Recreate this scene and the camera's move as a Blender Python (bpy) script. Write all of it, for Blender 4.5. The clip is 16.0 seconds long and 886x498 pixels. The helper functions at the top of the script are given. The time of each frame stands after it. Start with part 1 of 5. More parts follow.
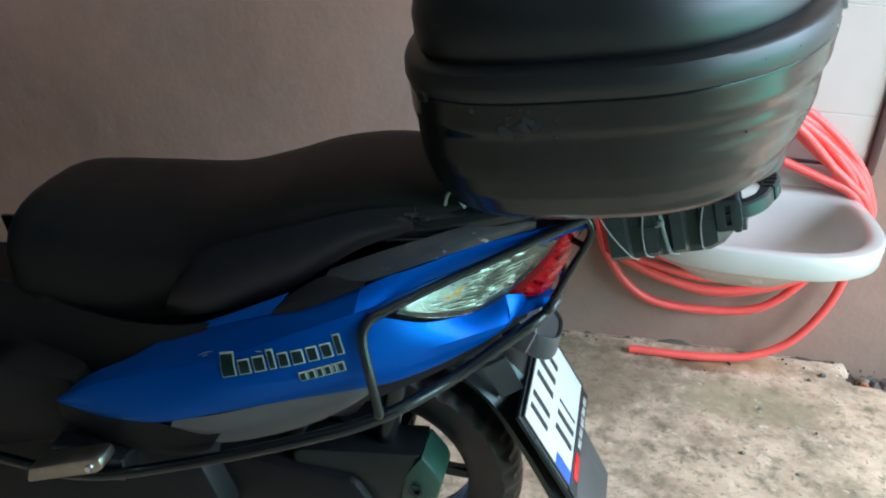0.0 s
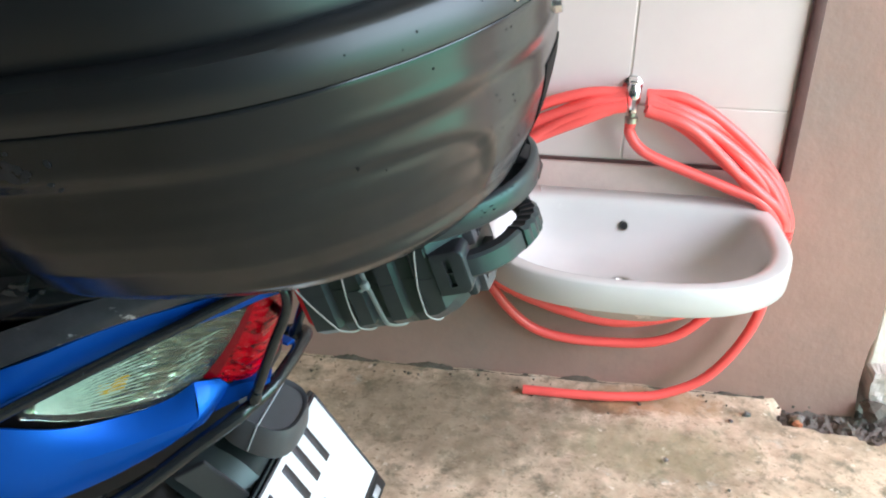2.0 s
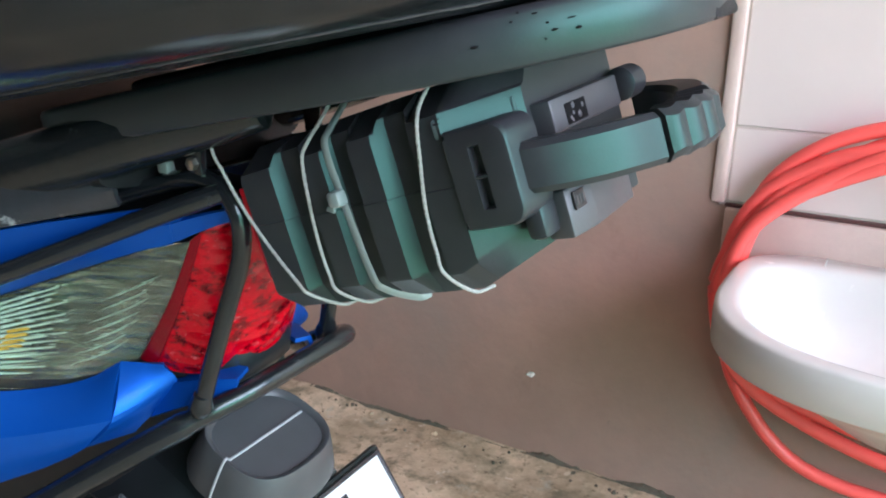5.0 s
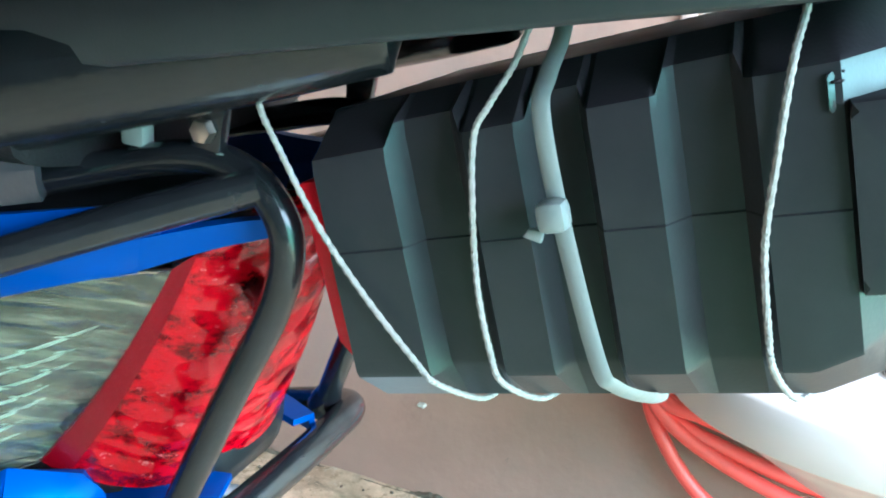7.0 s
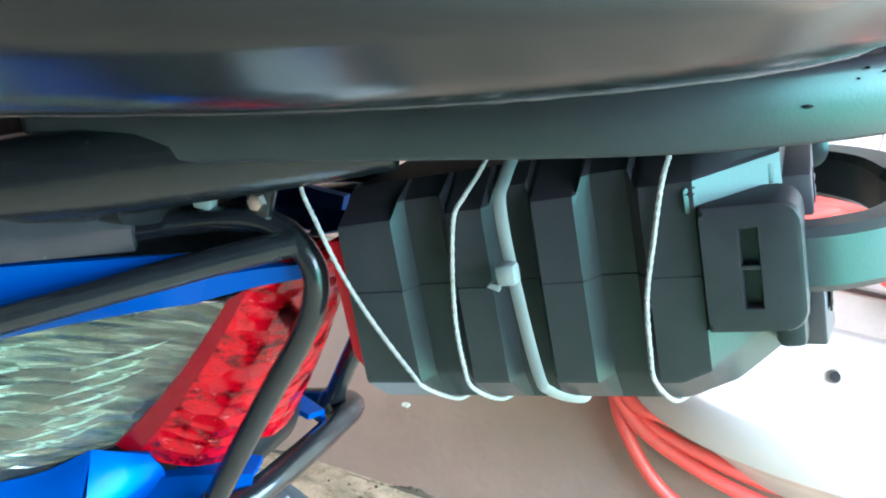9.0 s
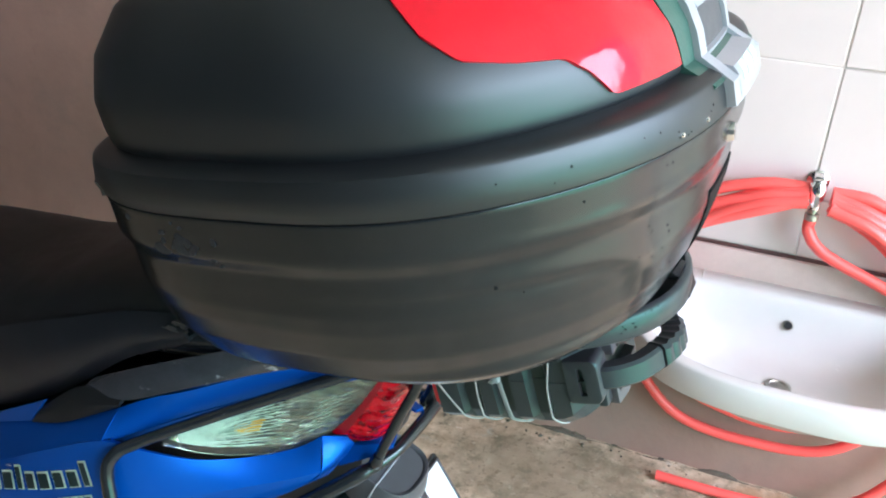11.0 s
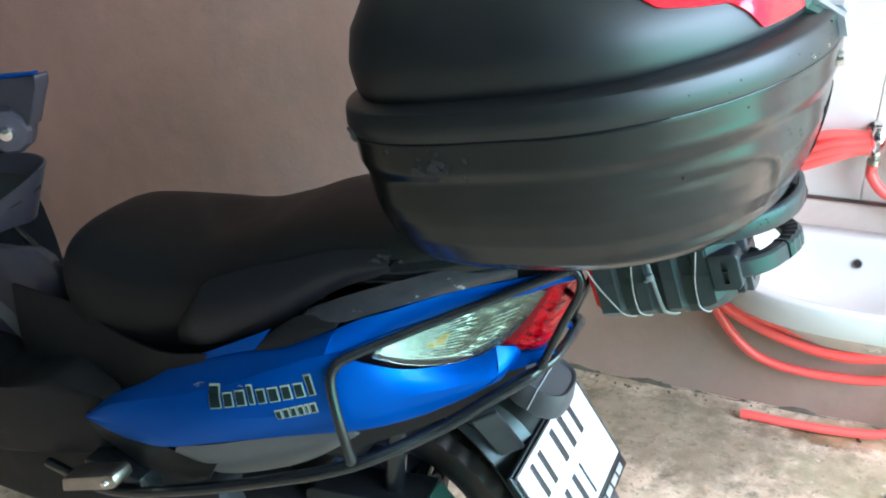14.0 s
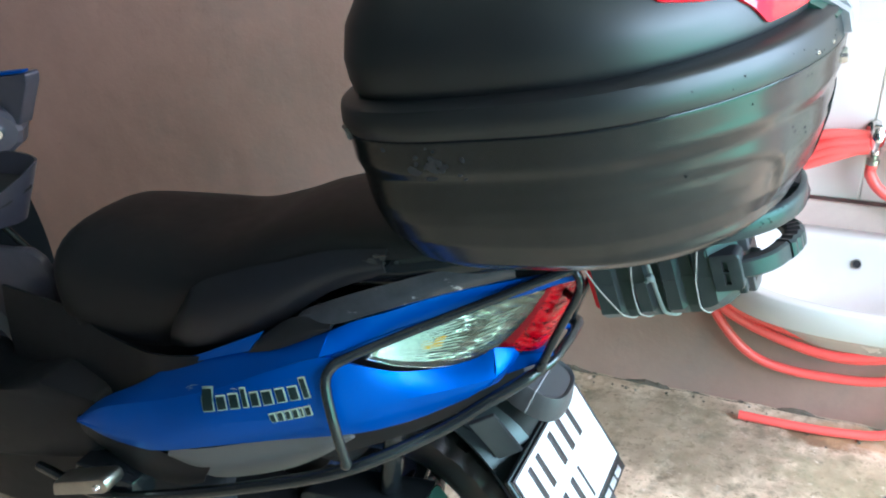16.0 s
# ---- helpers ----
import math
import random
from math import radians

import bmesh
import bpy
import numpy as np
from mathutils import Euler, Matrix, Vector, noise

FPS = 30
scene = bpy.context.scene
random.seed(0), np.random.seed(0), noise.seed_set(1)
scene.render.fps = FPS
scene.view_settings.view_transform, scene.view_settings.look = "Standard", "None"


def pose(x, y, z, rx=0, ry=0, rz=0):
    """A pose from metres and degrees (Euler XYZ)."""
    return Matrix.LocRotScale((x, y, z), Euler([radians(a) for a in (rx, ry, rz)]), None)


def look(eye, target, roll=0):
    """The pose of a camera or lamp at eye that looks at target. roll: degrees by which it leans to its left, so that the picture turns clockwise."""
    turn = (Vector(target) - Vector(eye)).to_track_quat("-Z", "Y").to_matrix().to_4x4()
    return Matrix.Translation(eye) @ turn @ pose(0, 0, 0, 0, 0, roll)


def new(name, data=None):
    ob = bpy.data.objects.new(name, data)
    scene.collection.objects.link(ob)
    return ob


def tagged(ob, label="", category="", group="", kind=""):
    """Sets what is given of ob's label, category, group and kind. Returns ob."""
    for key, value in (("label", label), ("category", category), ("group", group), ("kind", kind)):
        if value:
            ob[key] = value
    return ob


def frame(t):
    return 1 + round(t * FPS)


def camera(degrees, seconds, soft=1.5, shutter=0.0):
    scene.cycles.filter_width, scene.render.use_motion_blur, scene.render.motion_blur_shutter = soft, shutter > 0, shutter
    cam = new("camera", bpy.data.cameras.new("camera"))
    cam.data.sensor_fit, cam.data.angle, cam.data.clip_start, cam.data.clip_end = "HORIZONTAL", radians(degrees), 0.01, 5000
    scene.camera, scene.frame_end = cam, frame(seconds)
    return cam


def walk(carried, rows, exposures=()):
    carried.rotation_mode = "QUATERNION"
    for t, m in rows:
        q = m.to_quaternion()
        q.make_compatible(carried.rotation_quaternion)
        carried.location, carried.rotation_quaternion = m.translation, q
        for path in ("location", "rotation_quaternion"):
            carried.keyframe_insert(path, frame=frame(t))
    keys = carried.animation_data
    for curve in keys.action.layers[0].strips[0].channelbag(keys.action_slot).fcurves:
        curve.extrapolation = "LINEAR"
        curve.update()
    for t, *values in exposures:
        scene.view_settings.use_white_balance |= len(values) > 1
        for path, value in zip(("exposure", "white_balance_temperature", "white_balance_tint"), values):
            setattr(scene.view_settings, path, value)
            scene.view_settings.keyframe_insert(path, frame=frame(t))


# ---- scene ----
cam = camera(55.8, 16.0, soft=2.0)
PATH = [
    (0, (-0.0193, -0.8248, 1.1916), (-0.2160, 0.9641, 0.3192), 3.72),
    (0.5, (0.0488, -0.8201, 1.2012), (-0.0295, 0.9852, 0.3441), -0.14),
    (1, (0.1036, -0.6988, 1.1677), (0.0839, 1.1065, 0.3073), -0.60),
    (1.5, (0.1739, -0.5568, 1.1715), (0.1876, 1.2459, 0.3054), -0.12),
    (2, (0.3024, -0.4825, 1.1395), (0.0647, 1.3011, 0.2664), 1.05),
    (2.5, (0.3499, -0.4144, 1.1188), (-0.1719, 1.3284, 0.2879), 1.98),
    (3, (0.3453, -0.3235, 1.0831), (-0.2238, 1.4212, 0.2881), 2.92),
    (3.2, (0.3485, -0.2904, 1.0530), (-0.2732, 1.4347, 0.2545), 2.66),
    (5.3, (0.3779, -0.1346, 0.8713), (-0.5755, 1.5191, 0.2743), 1.31),
    (5.5, (0.3629, -0.1436, 0.8785), (-0.5926, 1.5089, 0.2816), 1.41),
    (6, (0.2932, -0.1222, 0.8591), (-0.6026, 1.5577, 0.2464), 2.05),
    (6.5, (0.1988, -0.0631, 0.8157), (-0.4568, 1.7324, 0.2271), 5.43),
    (7, (0.1764, -0.0285, 0.8237), (-0.3670, 1.8114, 0.2585), 7.55),
    (7.5, (0.1752, -0.0456, 0.8342), (-0.3369, 1.8059, 0.2778), 8.39),
    (8, (0.1873, -0.0883, 0.8537), (-0.3176, 1.7643, 0.2944), 8.49),
    (8.5, (0.1966, -0.1126, 0.8624), (-0.3085, 1.7403, 0.3040), 8.53),
    (9, (0.1961, -0.1108, 0.8653), (-0.3089, 1.7418, 0.3062), 8.53),
    (9.2, (0.1973, -0.1116, 0.8694), (-0.3089, 1.7416, 0.3130), 8.42),
    (11.3, (0.3756, -0.5456, 1.2105), (-0.2597, 1.1567, 0.3748), 3.54),
    (11.5, (0.4197, -0.6003, 1.2051), (-0.2191, 1.1031, 0.3741), 2.84),
    (12, (0.4426, -0.6740, 1.2011), (-0.2281, 1.0284, 0.3938), 0.65),
    (12.5, (0.3545, -0.6813, 1.1880), (-0.3180, 1.0233, 0.3867), -0.09),
    (13, (0.2719, -0.7004, 1.1899), (-0.4194, 0.9961, 0.3876), -0.37),
    (13.5, (0.2431, -0.7042, 1.1884), (-0.4507, 0.9899, 0.3830), -0.40),
    (14, (0.2451, -0.7068, 1.1881), (-0.4376, 0.9917, 0.3825), -0.26),
    (14.5, (0.2459, -0.7019, 1.1850), (-0.4284, 1.0006, 0.3809), -0.22),
    (15, (0.2356, -0.7087, 1.1877), (-0.4383, 0.9930, 0.3813), -0.13),
    (15.5, (0.2421, -0.6998, 1.1733), (-0.4312, 1.0041, 0.3712), -0.25),
    (16, (0.2379, -0.6938, 1.1809), (-0.4346, 1.0096, 0.3770), -0.15),
]
EXPOSURES = [(0, 0.65, 5480, 22.5), (1.5, 0.47, 5900, 30.0), (2.0, 0.85, 6000, 30.5), (3, 0.78, 6300, 34.0), (5.3, 1.12, 5850, 34.5), (6.5, 1.68, 5550, 29.0), (7.5, 2.10, 5350, 22.5), (9.2, 2.05, 5400, 24.5), (11.3, 1.10, 5750, 29.0), (12.0, 1.06, 5750, 29.5), (12.5, 1.10, 5800, 30.5), (13.0, 1.24, 5750, 30.5), (13.5, 1.40, 5450, 24.5), (16, 1.40, 5450, 24.5)]
walk(cam, [(t, look(eye, target, roll)) for t, eye, target, roll in PATH], EXPOSURES)

# ---------------------------------------------------------------- light
world = bpy.data.worlds.new("world")
scene.world = world
world.use_nodes = True
wn = world.node_tree
sky = wn.nodes.new("ShaderNodeTexSky")
sky.sky_type, sky.sun_disc = "NISHITA", False
sky.sun_elevation, sky.sun_rotation = radians(66), radians(108)
wn.nodes["Background"].inputs["Strength"].default_value = 0.15
wn.links.new(sky.outputs[0], wn.nodes["Background"].inputs["Color"])
sun = new("sun", bpy.data.lights.new("sun", "SUN"))
sun.data.energy, sun.data.angle, sun.data.color = 4.8, radians(0.5), (1.0, 0.95, 0.87)
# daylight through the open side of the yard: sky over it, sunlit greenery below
day = new("daylight", bpy.data.lights.new("daylight", "AREA"))
day.data.shape, day.data.size, day.data.size_y, day.data.energy, day.data.color = "RECTANGLE", 4.2, 1.5, 148, (0.91, 1.0, 1.0)
day.matrix_world = look((3.1, -0.7, 2.08), (0, 0.2, 0.8))
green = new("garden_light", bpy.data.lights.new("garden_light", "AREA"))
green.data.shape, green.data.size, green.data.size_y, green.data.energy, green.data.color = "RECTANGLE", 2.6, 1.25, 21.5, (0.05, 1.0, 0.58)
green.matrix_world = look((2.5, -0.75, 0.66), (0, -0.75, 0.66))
sun.matrix_world = look((0, 0, 0), (-math.sin(radians(108)) * math.cos(radians(66)), -math.cos(radians(108)) * math.cos(radians(66)), -math.sin(radians(66))))


# ---------------------------------------------------------------- materials
def material(name, base, rough=0.5, metal=0.0, vary=0.15, scale=30.0, bump=0.2, fine=300.0, alt=None, spec=0.5, coat=0.0, stain=3.0, dist=0.001, sheen=None, spread=0.1):
    """A surface with grain and stains at two scales and a fine relief."""
    m = bpy.data.materials.new(name)
    m.use_nodes = True
    n, l = m.node_tree.nodes, m.node_tree.links
    b = n["Principled BSDF"]
    co = n.new("ShaderNodeTexCoord")
    n1 = n.new("ShaderNodeTexNoise")
    n1.inputs["Scale"].default_value, n1.inputs["Detail"].default_value, n1.inputs["Roughness"].default_value = scale, 8, 0.65
    n2 = n.new("ShaderNodeTexNoise")
    n2.inputs["Scale"].default_value, n2.inputs["Detail"].default_value = stain, 4
    n3 = n.new("ShaderNodeTexNoise")
    n3.inputs["Scale"].default_value, n3.inputs["Detail"].default_value = fine, 3
    for k in (n1, n2, n3):
        l.new(co.outputs["Object"], k.inputs["Vector"])
    add = n.new("ShaderNodeMath")
    add.operation = "ADD"
    l.new(n1.outputs["Fac"], add.inputs[0])
    l.new(n2.outputs["Fac"], add.inputs[1])
    r = n.new("ShaderNodeMapRange")
    r.inputs["From Min"].default_value, r.inputs["From Max"].default_value = 0.7, 1.3
    l.new(add.outputs[0], r.inputs["Value"])
    mix = n.new("ShaderNodeMix")
    mix.data_type = "RGBA"
    lo = [c * (1 - vary) for c in base] if alt is None else alt
    hi = [min(1, c * (1 + vary)) for c in base]
    mix.inputs[6].default_value, mix.inputs[7].default_value = (*lo, 1), (*hi, 1)
    l.new(r.outputs[0], mix.inputs[0])
    l.new(mix.outputs[2], b.inputs["Base Color"])
    rr = n.new("ShaderNodeMapRange")
    rr.inputs["To Min"].default_value, rr.inputs["To Max"].default_value = max(0.02, rough - spread), min(1, rough + spread)
    l.new(n1.outputs["Fac"], rr.inputs["Value"])
    l.new(rr.outputs[0], b.inputs["Roughness"])
    b.inputs["Metallic"].default_value = metal
    b.inputs["Specular IOR Level"].default_value = spec
    b.inputs["Coat Weight"].default_value = coat
    if sheen:
        b.inputs["Specular Tint"].default_value = (*sheen, 1)
    if bump:
        bp = n.new("ShaderNodeBump")
        bp.inputs["Strength"].default_value, bp.inputs["Distance"].default_value = bump, dist
        l.new(n3.outputs["Fac"], bp.inputs["Height"])
        l.new(bp.outputs[0], b.inputs["Normal"])
    return m


def ribbed(m, scale, strength=0.7):
    """Moulded ribs, as on lamp lenses."""
    n, l = m.node_tree.nodes, m.node_tree.links
    w = n.new("ShaderNodeTexWave")
    w.bands_direction = "Z"
    w.inputs["Scale"].default_value, w.inputs["Distortion"].default_value, w.inputs["Detail"].default_value, w.inputs["Detail Scale"].default_value = scale, 1.2, 1, 3
    co = n.new("ShaderNodeTexCoord")
    l.new(co.outputs["Object"], w.inputs["Vector"])
    bp = n.new("ShaderNodeBump")
    bp.inputs["Strength"].default_value, bp.inputs["Distance"].default_value = strength, 0.004
    l.new(w.outputs["Fac"], bp.inputs["Height"])
    l.new(bp.outputs[0], n["Principled BSDF"].inputs["Normal"])


def facets(m, scale, strength=0.8, stretch=(0.6, 0.6, 1.5)):
    """Moulded prisms, as in a tail light."""
    n, l = m.node_tree.nodes, m.node_tree.links
    v, co, mp = n.new("ShaderNodeTexVoronoi"), n.new("ShaderNodeTexCoord"), n.new("ShaderNodeMapping")
    v.inputs["Scale"].default_value = scale
    mp.inputs["Scale"].default_value = stretch
    bp = n.new("ShaderNodeBump")
    bp.inputs["Strength"].default_value, bp.inputs["Distance"].default_value = strength, 0.012
    l.new(co.outputs["Object"], mp.inputs["Vector"])
    l.new(mp.outputs[0], v.inputs["Vector"])
    l.new(v.outputs["Distance"], bp.inputs["Height"])
    l.new(bp.outputs[0], n["Principled BSDF"].inputs["Normal"])


def lens(name, base, rough=0.12, clear=0.0, ribs=0.0):
    m = material(name, base, rough, vary=0.12, scale=60, bump=0.25, fine=70, spec=0.5, coat=0.1, dist=0.002)
    m.node_tree.nodes["Principled BSDF"].inputs["Transmission Weight"].default_value = clear
    m.node_tree.nodes["Principled BSDF"].inputs["IOR"].default_value = 1.35
    if ribs:
        ribbed(m, ribs)
    return m


BRICK = material("brick", (0.45, 0.16, 0.07), 0.9, vary=0.2, bump=0.6)
PLASTER = material("plaster", (0.330, 0.193, 0.146), 0.75, vary=0.13, scale=9, bump=0.28, fine=60, stain=1.6, dist=0.004)
CONCRETE = material("concrete", (0.62, 0.462, 0.325), 0.85, alt=(0.36, 0.255, 0.16), vary=0.2, scale=30, bump=0.5, fine=55, stain=7, dist=0.006)


def blotches(m, scale, lo, hi, colour, stretch=(1, 1, 1)):
    """Patches of another colour, dark or pale, of an uneven shape over a material."""
    n, l = m.node_tree.nodes, m.node_tree.links
    b = n["Principled BSDF"]
    src = b.inputs["Base Color"].links[0].from_socket
    co, mp, t, r, mix = (n.new("ShaderNode" + k) for k in ("TexCoord", "Mapping", "TexNoise", "MapRange", "Mix"))
    mp.inputs["Scale"].default_value = stretch
    t.inputs["Scale"].default_value, t.inputs["Detail"].default_value, t.inputs["Roughness"].default_value = scale, 7, 0.7
    r.inputs["From Min"].default_value, r.inputs["From Max"].default_value = lo, hi
    mix.data_type = "RGBA"
    mix.inputs[7].default_value = (*colour, 1)
    l.new(co.outputs["Object"], mp.inputs["Vector"])
    l.new(mp.outputs[0], t.inputs["Vector"])
    l.new(t.outputs["Fac"], r.inputs["Value"])
    l.new(r.outputs[0], mix.inputs[0])
    l.new(src, mix.inputs[6])
    l.new(mix.outputs[2], b.inputs["Base Color"])


RUBBLE = material("rubble", (0.27, 0.24, 0.21), 0.9, alt=(0.11, 0.098, 0.085), scale=40, bump=1, fine=120, dist=0.004)
WHITEWASH = material("whitewash", (0.66, 0.63, 0.57), 0.8, vary=0.08, scale=10, bump=0.6, fine=40, dist=0.006)
TILE = material("glazed_tile", (0.61, 0.51, 0.465), 0.22, vary=0.03, scale=6, bump=0.05, fine=12)
DARKWALL = material("dark_plaster", (0.085, 0.080, 0.076), 0.85, vary=0.2, scale=12, bump=0.4, fine=60, stain=2, dist=0.003)
ROOF = material("unseen_roof_grey", (0.58, 0.55, 0.505), 0.85, vary=0.15, scale=10, bump=0.3, fine=50, dist=0.003)
KNEE = material("slate_plastic", (0.046, 0.045, 0.058), 0.32, vary=0.2, scale=40, bump=0.1, fine=600, dist=0.0004)
GROUT = material("grout", (0.50, 0.42, 0.365), 0.9, vary=0.15)
DARKTRIM = material("dark_red_paint", (0.085, 0.032, 0.028), 0.5, vary=0.3)
CERAMIC = material("white_ceramic", (0.545, 0.522, 0.485), 0.25, vary=0.04, scale=8, bump=0.02, fine=20, coat=0.1)
HOSE = material("coral_hose", (0.92, 0.105, 0.085), 0.4, vary=0.08, scale=20, bump=0.1)
CHROME = material("chrome", (0.75, 0.75, 0.75), 0.15, 1.0, vary=0.1, bump=0.1)
BLUE = material("blue_paint", (0.0018, 0.068, 0.35), 0.37, 0.52, vary=0.06, scale=12, bump=0.0, fine=400, coat=0.06, spec=0.35, sheen=(0.35, 0.7, 1.0))
BLACKPL = material("black_plastic", (0.0105, 0.0118, 0.013), 0.34, vary=0.3, scale=60, bump=0.05, fine=900, dist=0.0003, spec=0.42, sheen=(0.68, 1.0, 0.92))
BOXPL = material("black_box_plastic", (0.0065, 0.0075, 0.0085), 0.20, vary=0.2, scale=14, bump=0.03, fine=1200, dist=0.0003, spec=0.39, sheen=(0.85, 1.0, 0.96), spread=0.03)
CASEPL = material("charcoal_case_plastic", (0.027, 0.026, 0.029), 0.38, vary=0.2, scale=40, bump=0.14, fine=900, dist=0.0004, spec=0.33, sheen=(0.30, 1.0, 0.78))
LIDPL = material("grained_box_plastic", (0.0075, 0.0085, 0.0095), 0.42, vary=0.2, scale=14, bump=0.05, fine=1000, dist=0.0003, spec=0.5, sheen=(0.85, 1.0, 0.96), spread=0.03)
TRIM = material("scuffed_black_plastic", (0.024, 0.026, 0.029), 0.2, vary=0.3, scale=40, bump=0.4, fine=300, dist=0.0006)
VINYL = material("black_vinyl", (0.006, 0.0065, 0.007), 0.5, vary=0.25, scale=50, bump=0.5, fine=700, dist=0.0006, spec=0.25)
PADVINYL = material("glossy_black_vinyl", (0.0075, 0.0085, 0.011), 0.36, vary=0.25, scale=50, bump=0.3, fine=700, dist=0.0005, spec=0.33)
PANELGREY = material("mid_grey_plastic", (0.080, 0.084, 0.080), 0.45, vary=0.1, scale=60, bump=0.2, fine=700, dist=0.0004)
PINK = material("pale_pink_plaster", (0.56, 0.42, 0.365), 0.8, vary=0.12, scale=14, bump=0.5, fine=60, dist=0.003)
SCUFF = material("pale_scuff", (0.0135, 0.0155, 0.017), 0.5, vary=0.4, scale=120, bump=0.5)
CHIP_RECESS = material("dark_chip_and_recess", (0.004, 0.004, 0.004), 0.7, vary=0.2, spec=0.1)
SOIL = material("dark_soil", (0.135, 0.108, 0.088), 0.95, vary=0.5, scale=80, bump=1.0, fine=200, dist=0.004)
CREAM = material("cream_limewash", (0.70, 0.63, 0.53), 0.85, vary=0.12, scale=8, bump=0.7, fine=30, dist=0.008)
DIRT = material("dirt", (0.11, 0.085, 0.06), 0.95, vary=0.4, scale=60, bump=0.8)
GREYPL = material("grey_plastic", (0.045, 0.049, 0.050), 0.45, vary=0.12, scale=60, bump=0.2, fine=700, dist=0.0004)
TUBE = material("black_enamel_tube", (0.008, 0.009, 0.0105), 0.24, vary=0.45, scale=60, bump=0.35, fine=160, coat=0.3, spec=0.38, sheen=(0.72, 1.0, 0.93))
RUBBER = material("rubber", (0.009, 0.009, 0.009), 0.36, vary=0.3, scale=60, bump=0.4)
REFLECTOR = material("faceted_reflector", (0.45, 0.51, 0.45), 0.18, 0.85, vary=0.2, scale=90, bump=0.9, fine=110, dist=0.004)
facets(REFLECTOR, 75, 1.0, (0.35, 0.35, 2.0))
STEEL = material("steel", (0.40, 0.38, 0.33), 0.35, 1.0, vary=0.3)
RED_LENS = lens("red_lens", (0.80, 0.001, 0.013), 0.06, 0.6)
facets(RED_LENS, 90, 0.3, (0.6, 0.6, 1.0))
DARKRED = lens("dark_red_border", (0.20, 0.001, 0.006), 0.15, 0.2)
RED_GLOSS = lens("red_reflector", (0.50, 0.006, 0.012), 0.12, 0.0)
CLEAR_LENS = lens("clear_lens", (0.80, 0.88, 0.80), 0.04, 0.985)
facets(CLEAR_LENS, 60, 0.12, (0.35, 0.35, 2.4))
AMBER = lens("amber_bulb", (0.8, 0.42, 0.03), 0.2, 0.0)
PLATE = material("white_plate", (0.50, 0.52, 0.51), 0.35, vary=0.04, scale=20, bump=0.05)
INK = material("black_ink", (0.012, 0.012, 0.013), 0.4, vary=0.2)
PLATEBLUE = material("plate_blue", (0.02, 0.10, 0.55), 0.4)
STRING = material("pale_string", (0.28, 0.29, 0.26), 0.9, vary=0.2, scale=300, bump=0.8, fine=600)
TIE = material("pale_nylon", (0.17, 0.215, 0.20), 0.4, vary=0.06)
RIB = material("mint_rib_glint", (0.54, 0.68, 0.60), 0.2, 0.0, vary=0.2, scale=200, bump=0.3, fine=500)
DECAL = material("pale_green_decal", (0.55, 0.72, 0.58), 0.4, vary=0.05)
DECALDARK = material("dark_green_decal", (0.01, 0.035, 0.035), 0.4, vary=0.1)
GREENPL = material("dark_green_plastic", (0.02, 0.07, 0.05), 0.4, vary=0.2)
SILVERPL = material("silver_plastic", (0.35, 0.37, 0.38), 0.35, 0.4, vary=0.1)


def spot(m, x, y, rx, ry, colour, scale=14, strength=0.85):
    """One patch of colour with a ragged outline, such as a stain, round a place."""
    n, l = m.node_tree.nodes, m.node_tree.links
    b = n["Principled BSDF"]
    src = b.inputs["Base Color"].links[0].from_socket
    co, mp, t, r, mix, ln, add = (n.new("ShaderNode" + k) for k in ("TexCoord", "Mapping", "TexNoise", "MapRange", "Mix", "VectorMath", "Math"))
    mp.inputs["Location"].default_value, mp.inputs["Scale"].default_value = (-x / rx, -y / ry, 0), (1 / rx, 1 / ry, 0)
    t.inputs["Scale"].default_value, t.inputs["Detail"].default_value, t.inputs["Roughness"].default_value = scale, 6, 0.7
    ln.operation, add.operation = "LENGTH", "MULTIPLY_ADD"
    add.inputs[1].default_value = 2.6
    r.inputs["From Min"].default_value, r.inputs["From Max"].default_value, r.inputs["To Min"].default_value, r.inputs["To Max"].default_value = 2.0, 2.5, strength, 0.0
    mix.data_type = "RGBA"
    mix.inputs[7].default_value = (*colour, 1)
    l.new(co.outputs["Object"], mp.inputs["Vector"])
    l.new(co.outputs["Object"], t.inputs["Vector"])
    l.new(mp.outputs[0], ln.inputs[0])
    l.new(t.outputs["Fac"], add.inputs[0])
    l.new(ln.outputs["Value"], add.inputs[2])
    l.new(add.outputs[0], r.inputs["Value"])
    l.new(r.outputs[0], mix.inputs[0])
    l.new(src, mix.inputs[6])
    l.new(mix.outputs[2], b.inputs["Base Color"])


blotches(CONCRETE, 5, 0.50, 0.72, (0.22, 0.175, 0.105))
blotches(CONCRETE, 17, 0.52, 0.66, (0.20, 0.165, 0.105))
blotches(CONCRETE, 11, 0.60, 0.70, (0.52, 0.47, 0.38))
blotches(CONCRETE, 38, 0.60, 0.70, (0.15, 0.115, 0.07))
blotches(CONCRETE, 55, 0.58, 0.62, (0.30, 0.215, 0.13))
blotches(CONCRETE, 26, 0.62, 0.65, (0.70, 0.56, 0.42))
spot(CONCRETE, 0.47, 1.105, 0.085, 0.035, (0.16, 0.075, 0.025), 22)
spot(CONCRETE, 0.58, 1.14, 0.15, 0.05, (0.40, 0.225, 0.105), 18, 0.7)
spot(CONCRETE, 0.55, 0.97, 0.20, 0.09, (0.33, 0.27, 0.15), 16, 0.55)
# darker colour over the broken-out pit
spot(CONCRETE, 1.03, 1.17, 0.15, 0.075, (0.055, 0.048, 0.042))
